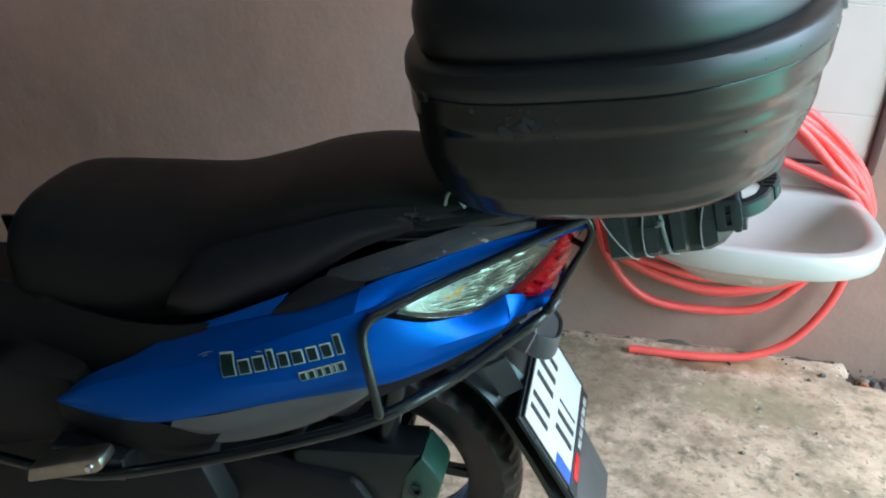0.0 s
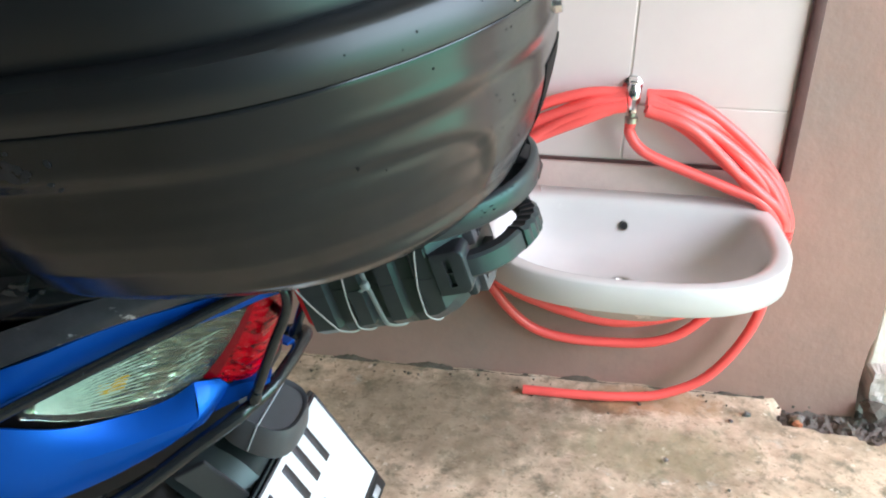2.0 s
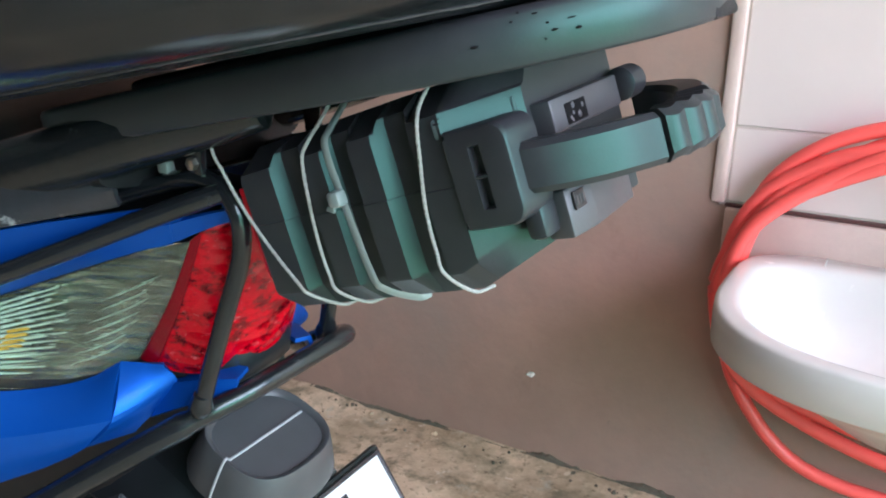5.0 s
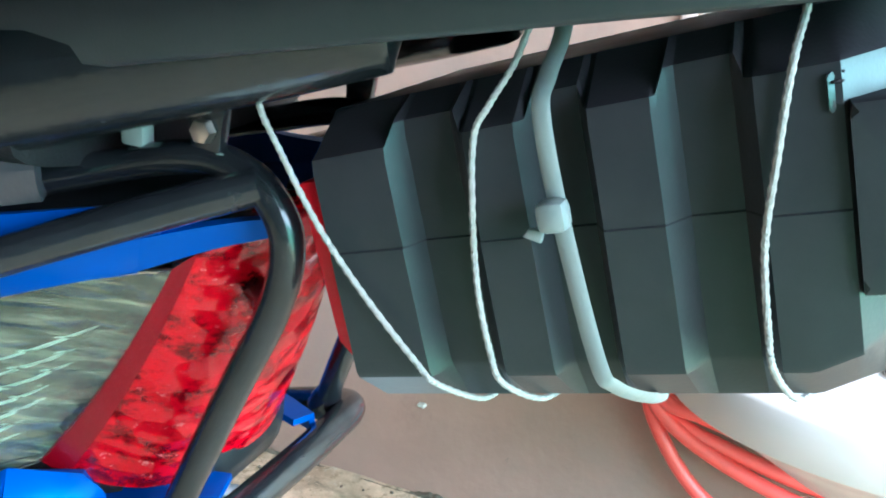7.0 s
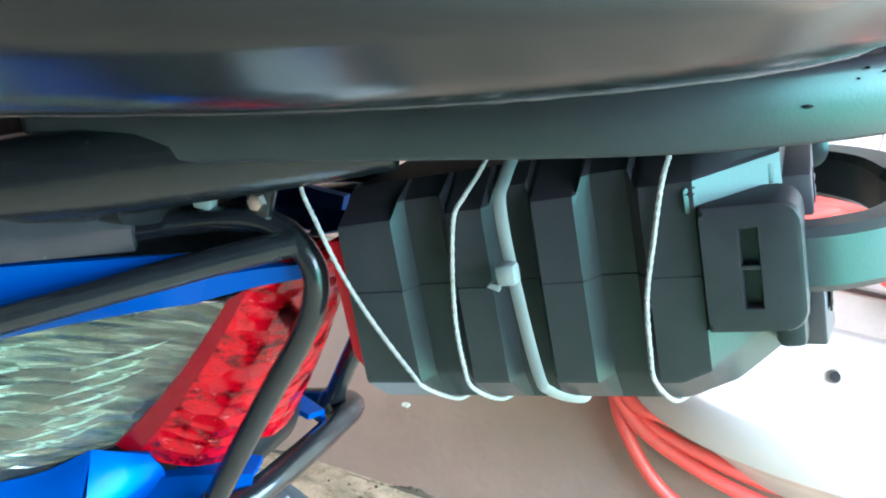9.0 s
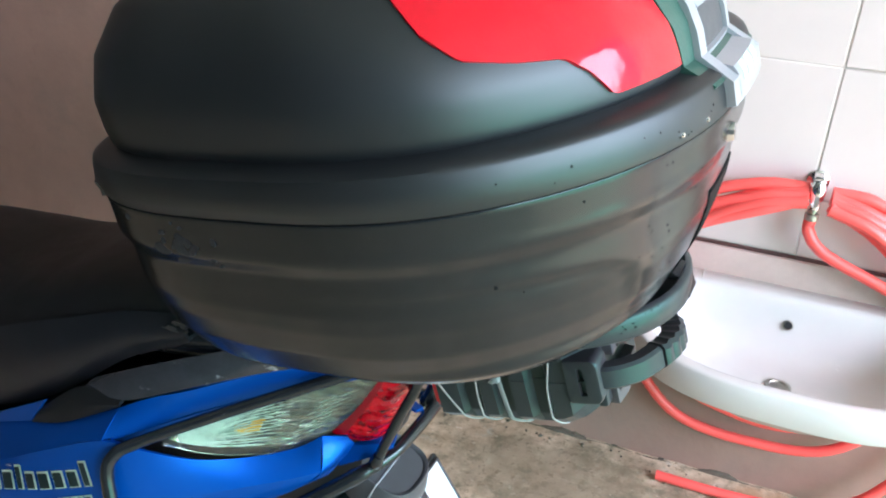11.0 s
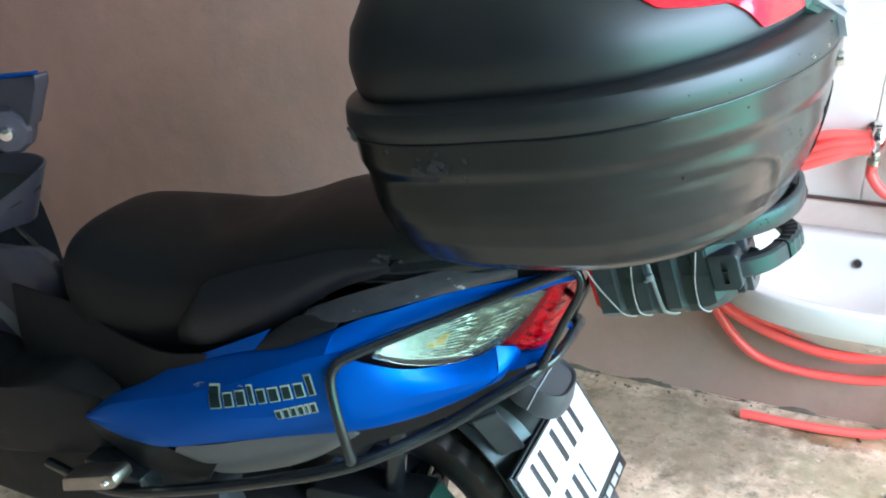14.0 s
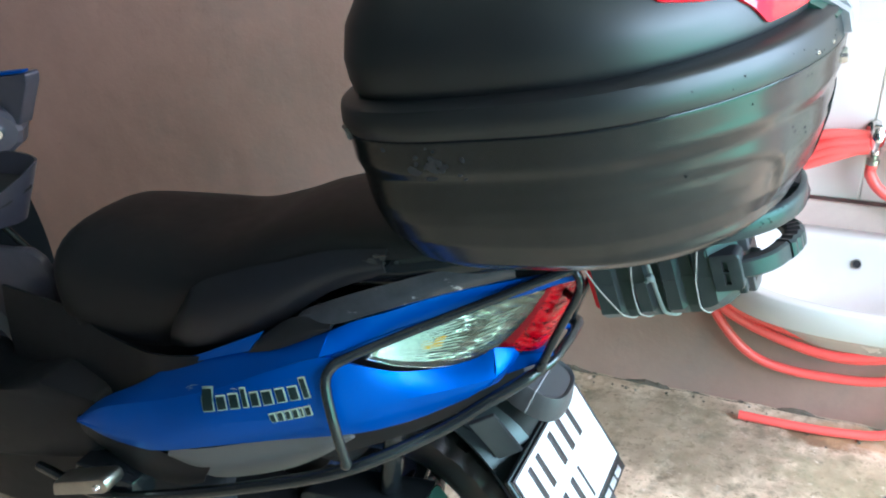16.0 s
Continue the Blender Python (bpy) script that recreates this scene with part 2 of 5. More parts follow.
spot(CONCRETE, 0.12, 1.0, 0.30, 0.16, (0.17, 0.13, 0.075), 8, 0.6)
# glints and dark facets of the lens's prisms, painted into its red
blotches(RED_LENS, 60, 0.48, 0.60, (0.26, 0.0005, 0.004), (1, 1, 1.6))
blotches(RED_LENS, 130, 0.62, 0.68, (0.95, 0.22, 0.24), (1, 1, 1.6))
# pale scuffs of the trim, with its streaky highlights painted in among them
blotches(TRIM, 70, 0.60, 0.68, (0.24, 0.25, 0.25), (0.25, 1, 1))
blotches(CREAM, 3, 0.5, 0.7, (0.46, 0.39, 0.29))
blotches(PLASTER, 2.2, 0.52, 0.75, (0.270, 0.160, 0.122))
blotches(PLASTER, 1.1, 0.52, 0.72, (0.255, 0.182, 0.146))
blotches(PLASTER, 30, 0.66, 0.74, (0.16, 0.115, 0.095))
blotches(PLASTER, 12, 0.60, 0.75, (0.285, 0.165, 0.125), (1, 1, 0.6))


# ---------------------------------------------------------------- helpers
def mesh_of(bm, name, mat, smooth=True, angle=40):
    bmesh.ops.recalc_face_normals(bm, faces=bm.faces)
    me = bpy.data.meshes.new(name)
    if smooth:
        lim = radians(angle)
        for f in bm.faces:
            f.smooth = True
        for e in bm.edges:
            if len(e.link_faces) == 2 and e.calc_face_angle(0) > lim:
                e.smooth = False
    bm.to_mesh(me)
    bm.free()
    me.materials.append(mat)
    return me


def part(name, bm, mat, parent=None, label="", smooth=True, angle=40):
    ob = new(name, mesh_of(bm, name, mat, smooth, angle))
    if parent:
        ob.parent = parent
    if label:
        ob["label"] = label
    return ob


def thing(name, m, label, category, group="", kind=""):
    ob = new(name)
    ob.empty_display_size = 0.1
    ob.matrix_world = m
    return tagged(ob, label, category, group, kind)


def spline(pts, n):
    """n points along a smooth curve through pts."""
    P = [Vector(p) for p in pts]
    P = [P[0] * 2 - P[1]] + P + [P[-1] * 2 - P[-2]]
    segs, out = len(P) - 3, []
    for i in range(n):
        u = i / (n - 1) * segs
        k = min(int(u), segs - 1)
        t = u - k
        a, b, c, d = P[k:k + 4]
        out.append(0.5 * ((2 * b) + (c - a) * t + (2 * a - 5 * b + 4 * c - d) * t * t + (3 * b - a - 3 * c + d) * t ** 3))
    return out


def ring_faces(bm, rings, closed=True, cap=True):
    for A, B in zip(rings, rings[1:]):
        n = len(A)
        for i in range(n if closed else n - 1):
            bm.faces.new((A[i], A[(i + 1) % n], B[(i + 1) % n], B[i]))
    if cap and closed:
        bm.faces.new(rings[0][::-1])
        bm.faces.new(rings[-1])


def tube(pts, r, n=40, seg=12, bm=None, flat=1.0, up=(0, 0, 1)):
    """A round bar along a smooth curve; r may be a function of 0..1."""
    bm = bm or bmesh.new()
    c = spline(pts, n)
    rings, ref = [], Vector(up)
    for i, p in enumerate(c):
        d = (c[min(i + 1, n - 1)] - c[max(i - 1, 0)]).normalized()
        s = d.cross(ref)
        if s.length < 1e-3:
            s = d.cross(Vector((0, 1, 0.01)))
        s.normalize()
        w = s.cross(d).normalized()
        rad = r(i / (n - 1)) if callable(r) else r
        rings.append([bm.verts.new(p + rad * (math.cos(a) * s + flat * math.sin(a) * w)) for a in (2 * math.pi * k / seg for k in range(seg))])
    ring_faces(bm, rings)
    return bm


def rbox(x0, x1, y0, y1, z0, z1, r=0.004, seg=2, bm=None):
    """A box with rounded edges."""
    b = bmesh.new()
    v = [b.verts.new((x, y, z)) for x in (x0, x1) for y in (y0, y1) for z in (z0, z1)]
    for q in ((0, 1, 3, 2), (4, 6, 7, 5), (0, 4, 5, 1), (2, 3, 7, 6), (0, 2, 6, 4), (1, 5, 7, 3)):
        b.faces.new([v[i] for i in q])
    if r:
        bmesh.ops.bevel(b, geom=b.edges[:], offset=r, segments=seg, affect="EDGES", profile=0.5)
    return join(bm, b)


def join(bm, b):
    if bm is None:
        return b
    me = bpy.data.meshes.new("tmp")
    b.to_mesh(me)
    b.free()
    bm.from_mesh(me)
    bpy.data.meshes.remove(me)
    return bm


def moved(bm, m):
    bmesh.ops.transform(bm, matrix=m, verts=bm.verts[:])
    return bm


def lathe(profile, seg=24, bm=None, axis="z", solid=True):
    """A turned form: (radius, height) pairs round an axis."""
    b = bmesh.new()
    rings = []
    for r, h in profile:
        ring = []
        for k in range(seg):
            a = 2 * math.pi * k / seg
            c, s = max(r, 1e-5) * math.cos(a), max(r, 1e-5) * math.sin(a)
            ring.append(b.verts.new({"z": (c, s, h), "y": (c, h, s), "x": (h, c, s)}[axis]))
        rings.append(ring)
    ring_faces(b, rings, cap=solid)
    return join(bm, b)


def prism(outline, d0, d1, r=0.003, plane="xz", bm=None, seg=2):
    """An outline drawn in a plane, given thickness from d0 to d1, with rounded edges."""
    b = bmesh.new()
    def at(u, v, d):
        return {"xz": (u, d, v), "xy": (u, v, d), "yz": (d, u, v)}[plane]
    A = [b.verts.new(at(u, v, d0)) for u, v in outline]
    B = [b.verts.new(at(u, v, d1)) for u, v in outline]
    ring_faces(b, [A, B])
    if r:
        bmesh.ops.bevel(b, geom=b.edges[:], offset=r, segments=seg, affect="EDGES", profile=0.5, clamp_overlap=True)
    return join(bm, b)


def ruled(bot, top, n=24, m=8, bulge=(0, 0, 0), thick=0.004):
    """A moulded shell between two smooth edges, swelling by bulge in the middle."""
    b = bmesh.new()
    A, B, g = spline(bot, n), spline(top, n), []
    u = Vector(bulge)
    for p, q in zip(A, B):
        row = []
        for j in range(m):
            s = j / (m - 1)
            row.append(b.verts.new(p.lerp(q, s) + u * math.sin(math.pi * s)))
        g.append(row)
    ring_faces(b, g, closed=False, cap=False)
    bmesh.ops.recalc_face_normals(b, faces=b.faces[:])
    if thick:
        bmesh.ops.solidify(b, geom=b.faces[:], thickness=thick)
    return b


# ---------------------------------------------------------------- setting
WALL_Y = 1.2


def ground():
    def axis(lo, hi, step, far):
        a = list(np.arange(lo, hi + 1e-6, step))
        return [-far, -12, -5, lo - 1.5, lo - 0.6, lo - 0.2] + a + [hi + 0.2, hi + 0.8, hi + 2, 8, 16, far]
    X, Y = axis(-0.9, 1.7, 0.014, 60), axis(0.2, 1.3, 0.014, 60)
    bm = bmesh.new()
    g = []
    for x in X:
        col = []
        for y in Y:
            z = 0.006 * noise.noise(Vector((x * 5, y * 5, 0))) + 0.0035 * noise.noise(Vector((x * 23, y * 23, 3)))
            # broken-out patch at the foot of the wall
            d = math.hypot((x - 1.03) / 0.19, (y - 1.17) / 0.10) + 0.25 * noise.noise(Vector((x * 18, y * 18, 7)))
            if d < 1:
                z -= 0.065 * min(1, (1 - d) * 4) + 0.012 * noise.noise(Vector((x * 45, y * 45, 1)))
            col.append(bm.verts.new((x, y, z if abs(x) < 5 and abs(y) < 5 else 0)))
        g.append(col)
    ring_faces(bm, g, closed=False, cap=False)
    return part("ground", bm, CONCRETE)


tagged(ground(), "rough stained pale concrete floor with a broken patch", "floor", kind="structure")


def wall():
    bm = bmesh.new()
    x0, x1, z1 = -3.2, 1.035, 2.6
    nx, nz = 300, 130
    hx0, hx1, hz0, hz1 = 0.118, 0.79, 0.546, 1.92
    xs = sorted(set(list(np.linspace(x0, x1, nx)) + [hx0, hx1]))
    zs = sorted(set(list(np.linspace(-0.1, z1, nz)) + [hz0, hz1]))
    V = {}
    def vert(i, j):
        if (i, j) not in V:
            x, z = xs[i], zs[j]
            y = WALL_Y + 0.004 * noise.noise(Vector((x * 3, z * 3, 5))) + 0.0015 * noise.noise(Vector((x * 17, z * 17, 9)))
            if i == len(xs) - 1:
                x += 0.024 * noise.noise(Vector((z * 6, 1, 2))) + 0.006 * noise.noise(Vector((z * 25, 4, 2)))
            V[i, j] = bm.verts.new((x, y, z))
        return V[i, j]
    for i in range(len(xs) - 1):
        for j in range(len(zs) - 1):
            cx, cz = (xs[i] + xs[i + 1]) / 2, (zs[j] + zs[j + 1]) / 2
            if hx0 < cx < hx1 and hz0 < cz < hz1:
                continue
            bm.faces.new((vert(i, j), vert(i + 1, j), vert(i + 1, j + 1), vert(i, j + 1)))
    edges = [e for e in bm.edges if e.is_boundary]
    ext = bmesh.ops.extrude_edge_only(bm, edges=edges)["geom"]
    for v in ext:
        if isinstance(v, bmesh.types.BMVert):
            v.co.y = WALL_Y + 0.2
    return part("wall_back", bm, PLASTER)


WALL = tagged(wall(), "brown painted plaster wall with a rough surface", "wall", kind="structure")


def plain_wall(name, x0, x1, y0, y1, z0, z1, mat, label, cat="wall"):
    return tagged(part(name, rbox(x0, x1, y0, y1, z0, z1, 0.004, 1), mat, smooth=False), label, cat, kind="structure")


plain_wall("wall_side", 1.048, 2.4, 1.222, 1.40, -0.1, 2.6, CREAM, "cream limewashed wall in bright daylight")


def footing():
    bm = bmesh.new()
    bmesh.ops.create_grid(bm, x_segments=14, y_segments=12, size=0.5)
    ret = bmesh.ops.extrude_face_region(bm, geom=bm.faces[:])["geom"]
    for v in ret:
        if isinstance(v, bmesh.types.BMVert):
            v.co.z = 1
    for v in bm.verts:
        x, y, z = 1.093 + v.co.x * 0.085, 1.0 - v.co.z, 0.058 + v.co.y * 0.085
        p = Vector((x, 1.188 + 0.045 * y, z))
        v.co = p + 0.012 * noise.noise_vector(p * 22) + 0.004 * noise.noise_vector(p * 70)
    return part("plinth", bm, GROUT, smooth=False)


tagged(footing(), "broken grey concrete footing beside the white wall", "plinth", kind="structure")
# walls added out of view to block daylight and darken the reflections
plain_wall("wall_left", -3.4, -3.2, -3.0, 1.4, -0.1, 2.6, DARKWALL, "unseen dark side wall added to close off light")
plain_wall("wall_rear", -3.2, 2.6, -2.55, -2.35, -0.1, 2.6, DARKWALL, "unseen dark rear wall added to block light")
# ceiling added out of view; its slanted edge bounds the sun on the floor
tagged(part("ceiling", prism([(-3.4, -3.2), (3.2, -3.2), (2.9, -1.0), (2.25, 1.4), (-3.4, 1.4)], 2.602, 2.75, 0, "xy"), ROOF, smooth=False), "unseen grey ceiling of the covered yard, added to shape the light", "ceiling", kind="structure")


def rubble():
    rnd = random.Random(11)
    def stone(name, x, y, z, r, mat, label):
        bm = bmesh.new()
        bmesh.ops.create_icosphere(bm, subdivisions=2, radius=r)
        o = rnd.uniform(0, 50)
        for v in bm.verts:
            v.co *= 0.75 + 0.6 * noise.noise(v.co * (1.1 / r) + Vector((o, o, o)))
            v.co.z *= 0.7
        ob = part(name, moved(bm, Matrix.Translation((x, y, z))), mat, smooth=False)
        tagged(ob, label, "stone", "rubble at the foot of the wall")
    for k in range(15):
        x = rnd.uniform(0.88, 1.16)
        stone("stone", x, rnd.uniform(1.09, 1.19), -0.035, rnd.uniform(0.006, 0.030), RUBBLE if k % 2 else CONCRETE, "broken grey stone lying in the pit")
    for k in range(14):
        stone("stone", 1.08 + 0.05 * k + rnd.uniform(-0.02, 0.02), 1.185 + rnd.uniform(-0.03, 0.02), 0.008, rnd.uniform(0.018, 0.038), CONCRETE, "broken pale stone at the wall's foot")
    bm = bmesh.new()
    g = [[bm.verts.new((0.82 + 0.42 * i / 60, 1.06 + 0.16 * j / 24, -0.034 + 0.012 * noise.noise(Vector((i * 0.4, j * 0.4, 3))) + 0.008 * noise.noise(Vector((i * 1.1, j * 1.1, 8))))) for j in range(25)] for i in range(61)]
    ring_faces(bm, g, closed=False, cap=False)
    tagged(part("soil", bm, SOIL, smooth=False), "dark loose soil in the broken floor", "soil", kind="stuff")
    stone("brick_shard", 0.895, 1.13, -0.02, 0.016, BRICK, "orange broken brick shard")
    for x, y, r in ((-0.375, 1.165, 0.008), (-0.482, 1.16, 0.006), (-0.372, 1.125, 0.005), (-0.53, 1.165, 0.006), (0.512, 0.75, 0.008), (0.585, 0.934, 0.007), (0.70, 0.86, 0.005), (0.62, 0.70, 0.006), (0.78, 1.12, 0.012), (0.74, 1.09, 0.007)):
        stone("pebble", x, y, 0.003, r, CONCRETE if x < 0 else RUBBLE, "small loose chip on the floor")
    rnd2 = random.Random(5)
    bm = bmesh.new()
    g = []
    for k in range(260):
        x = -0.95 + 1.78 * k / 259
        w = 0.002 + 0.008 * max(0, noise.noise(Vector((x * 9, 1, 0))) + 0.25) + 0.006 * abs(noise.noise(Vector((x * 40, 2, 0))))
        h = -0.004 + 0.014 * noise.noise(Vector((x * 11, 5, 0))) + 0.006 * abs(noise.noise(Vector((x * 55, 6, 0))))
        g.append([bm.verts.new((x, 1.206, 0.006 + h * 1.5)), bm.verts.new((x, 1.194 - 0.2 * w, 0.004 + h)), bm.verts.new((x + 0.002, 1.196 - 0.6 * w, 0.005 + 0.5 * h)), bm.verts.new((x, 1.194 - w, -0.008))])
    ring_faces(bm, g, closed=False, cap=False)
    for k in range(60):
        b = bmesh.new()
        r = rnd2.uniform(0.0015, 0.0045)
        bmesh.ops.create_icosphere(b, subdivisions=1, radius=r)
        for v in b.verts:
            v.co *= 0.7 + 0.6 * rnd2.random()
        join(bm, moved(b, Matrix.Translation((rnd2.uniform(-0.9, 1.0), 1.18 - abs(rnd2.gauss(0, 0.03)), 0.003))))
    tagged(part("loose_dirt", bm, DIRT, smooth=False), "crumbs of dirt along the foot of the wall", "dirt", kind="stuff")
    stone("plaster_chip", -0.186, WALL_Y - 0.002, 0.170, 0.009, WHITEWASH, "small pale chip stuck on the wall")


rubble()


def tile_panel():
    # recessed glazed tiles in a reveal
    bed = part("tile_bed", rbox(0.118, 0.79, 1.2068, 1.3, 0.546, 1.92, 0, 1), GROUT, WALL)
    zs = [0.552, 0.672, 0.922, 1.172, 1.422, 1.672, 1.915]
    xs = [0.128, 0.448, 0.764]
    for j in range(len(zs) - 1):
        for i in range(2):
            bm = rbox(xs[i] + 0.0018, xs[i + 1] - 0.0018, 1.205, 1.2125, zs[j] + 0.0012, zs[j + 1] - 0.0012, 0.0015, 1)
            part("tile", bm, TILE, WALL)
    part("dark_edge_strip", rbox(0.766, 0.789, 1.192, 1.2125, 0.53, 1.92, 0.004), DARKTRIM, WALL, "dark red painted edging strip")
    part("dark_edge_strip", rbox(0.128, 0.765, 1.198, 1.2125, 0.5455, 0.5508, 0.001), DARKTRIM, WALL, "dark line under the tiles")
    part("pink_edge_strip", rbox(0.106, 0.127, 1.193, 1.2125, 0.551, 1.92, 0.005), PINK, WALL, "pale pink plaster edge")
    part("plaster_band", rbox(0.13, 0.765, 1.191, 1.215, 0.470, 0.5445, 0.003), PINK, WALL, "pale pink plaster band over the basin")


tile_panel()


# ---------------------------------------------------------------- wash basin
def basin():
    sink = thing("wash_basin", pose(0.462, WALL_Y, 0), "white ceramic oval wash basin hung on the wall", "sink")
    def ring(bm, a, b, yc, back, z, seg=72):
        out = []
        for k in range(seg):
            t = 2 * math.pi * k / seg
            c, s = math.cos(t), math.sin(t)
            if s < 0:
                e = 2 / 2.6
                p = (a * math.copysign(abs(c) ** e, c), yc - b * abs(s) ** e, z)
            else:
                e = 2 / 4.5
                p = (a * math.copysign(abs(c) ** e, c), yc + (back - yc) * abs(s) ** e, z)
            out.append(bm.verts.new(p))
        return out
    bm = bmesh.new()
    rings = [ring(bm, 0.05, 0.05, -0.20, -0.15, 0.332), ring(bm, 0.12, 0.10, -0.19, -0.08, 0.338), ring(bm, 0.19, 0.14, -0.18, -0.01, 0.372),
             ring(bm, 0.25, 0.205, -0.18, -0.004, 0.418), ring(bm, 0.275, 0.243, -0.18, -0.002, 0.428), ring(bm, 0.283, 0.253, -0.18, -0.001, 0.432),
             ring(bm, 0.289, 0.260, -0.18, -0.001, 0.438), ring(bm, 0.290, 0.261, -0.18, -0.001, 0.470), ring(bm, 0.2892, 0.2602, -0.18, -0.001, 0.4845),
             ring(bm, 0.2865, 0.2575, -0.18, -0.001, 0.4872), ring(bm, 0.283, 0.254, -0.18, -0.002, 0.4884), ring(bm, 0.268, 0.239, -0.18, -0.046, 0.4882), ring(bm, 0.262, 0.233, -0.18, -0.052, 0.4868), ring(bm, 0.256, 0.227, -0.18, -0.057, 0.483), ring(bm, 0.251, 0.222, -0.18, -0.061, 0.477),
             ring(bm, 0.244, 0.214, -0.18, -0.068, 0.460), ring(bm, 0.225, 0.197, -0.185, -0.076, 0.425), ring(bm, 0.19, 0.165, -0.19, -0.092, 0.392),
             ring(bm, 0.13, 0.112, -0.19, -0.11, 0.372), ring(bm, 0.06, 0.055, -0.184, -0.145, 0.362), ring(bm, 0.022, 0.022, -0.184, -0.166, 0.360)]
    ring_faces(bm, rings)
    part("bowl", bm, CERAMIC, sink, angle=60)
    part("drain", moved(lathe([(0.024, 0), (0.024, 0.003), (0.018, 0.003), (0.016, 0.0005), (0.004, 0.0005)], 20), pose(0, -0.183, 0.3605)), STEEL, sink, "steel drain ring")
    part("overflow_ring", moved(lathe([(0.0105, 0), (0.0105, 0.004), (0.008, 0.0045), (0.007, 0.002)], 18), pose(0.0, -0.073, 0.437, 75, 0, 0)), STEEL, sink, "steel ring of the overflow hole")
    # no real opening: a black disc gives the hole's darkness
    part("overflow_hole", moved(lathe([(0.0075, 0.0015), (0.0075, 0.0040), (0.0005, 0.0040)], 16), pose(0.0, -0.073, 0.437, 75, 0, 0)), INK, sink, "black disc painting the dark of the overflow hole")
    part("ledge_ridge", rbox(-0.1755, -0.1725, -0.050, -0.004, 0.484, 0.4900, 0.0009), CERAMIC, sink)
    return sink


basin()


def tap():
    t = thing("tap", pose(0.454, WALL_Y, 0), "small chrome garden tap on the tiled wall", "tap")
    part("flange", moved(lathe([(0.02, 0), (0.02, 0.004), (0.012, 0.008), (0.009, 0.05)], 18), pose(0, 0.004, 0.71, 90, 0, 0)), CHROME, t)
    part("valve_body", moved(lathe([(0.009, -0.03), (0.011, -0.028), (0.011, -0.012), (0.014, -0.008), (0.014, 0.014), (0.011, 0.018), (0.010, 0.026), (0.006, 0.03)], 18), pose(0, -0.05, 0.70)), CHROME, t)
    part("lever", rbox(-0.012, 0.006, -0.066, -0.036, 0.728, 0.737, 0.003), CHROME, t)
    part("hose_clamp", moved(lathe([(0.010, 0), (0.013, 0.002), (0.013, 0.012), (0.010, 0.014)], 18), pose(0, -0.05, 0.648)), STEEL, t)
    part("spout", moved(lathe([(0.008, 0), (0.008, 0.03)], 14), pose(0, -0.05, 0.645)), STEEL, t)


tap()


def hose():
    h = thing("garden_hose", pose(0.46, WALL_Y, 0), "coral red garden hose coiled over the tap and round the basin", "hose")
    r = 0.0112
    lows = (0.126, 0.200, 0.235, 0.255, 0.215, 0.275)
    for i, low in enumerate(lows):
        f = i / 5
        d = 0.006 * math.sin(i * 2.3)
        y = -0.028 - 0.006 * i
        pts = [(-0.02, y - 0.01, 0.706 - 0.02 * f), (-0.10, y - 0.008, 0.692 - 0.034 * f), (-0.19, y, 0.655 - 0.05 * f), (-0.265, y, 0.595 - 0.05 * f + d), (-0.308 + 0.012 * f, y, 0.50 - 0.03 * f), (-0.316 + 0.01 * f, y, 0.40),
               (-0.27 + d, y - 0.01, 0.30 + 0.3 * (low - 0.2)), (-0.16, y - 0.012, low + 0.03), (0.0, y - 0.012, low), (0.15, y - 0.012, low + 0.035), (0.27 + d, y - 0.01, 0.31),
               (0.325 - 0.012 * f, y, 0.41), (0.322 - 0.02 * f, y, 0.48 - 0.01 * f), (0.275 - 0.02 * f, y, 0.565 - 0.045 * f), (0.19 - 0.01 * f, y, 0.642 - 0.06 * f), (0.10, y - 0.008, 0.690 - 0.045 * f), (0.02, y - 0.01, 0.704 - 0.025 * f)]
        wob = [(x * (1 + 0.030 * math.sin(k * 1.1 + i * 2.1)), y2 - 0.010 * math.sin(k * 0.8 + i * 1.7) ** 2, z + 0.010 * math.sin(k * 0.9 + i * 2.6)) for k, (x, y2, z) in enumerate(pts)]
        wob[0], wob[-1] = pts[0], pts[-1]
        part("coil_turn", tube(wob, r, 110, 10), HOSE, h)
    part("tap_end", tube([(-0.006, -0.05, 0.655), (-0.004, -0.05, 0.625), (0.03, -0.054, 0.59), (0.12, -0.056, 0.555), (0.20, -0.06, 0.528), (0.27, -0.062, 0.50), (0.318, -0.055, 0.43), (0.32, -0.05, 0.36)], r, 60, 10), HOSE, h)
    part("loose_end", tube([(0.328, -0.045, 0.43), (0.320, -0.05, 0.33), (0.295, -0.055, 0.20), (0.225, -0.065, 0.085), (0.13, -0.075, 0.032), (0.04, -0.08, 0.018), (-0.06, -0.082, 0.014), (-0.18, -0.080, 0.013)], r, 70, 10), HOSE, h)


hose()

# ---------------------------------------------------------------- scooter
BIKE = pose(0.0, 0.306, 0, 5, 0, -4.4)
bike = thing("motor_scooter", BIKE, "blue and black motor scooter with black crash bars, leaning", "scooter")


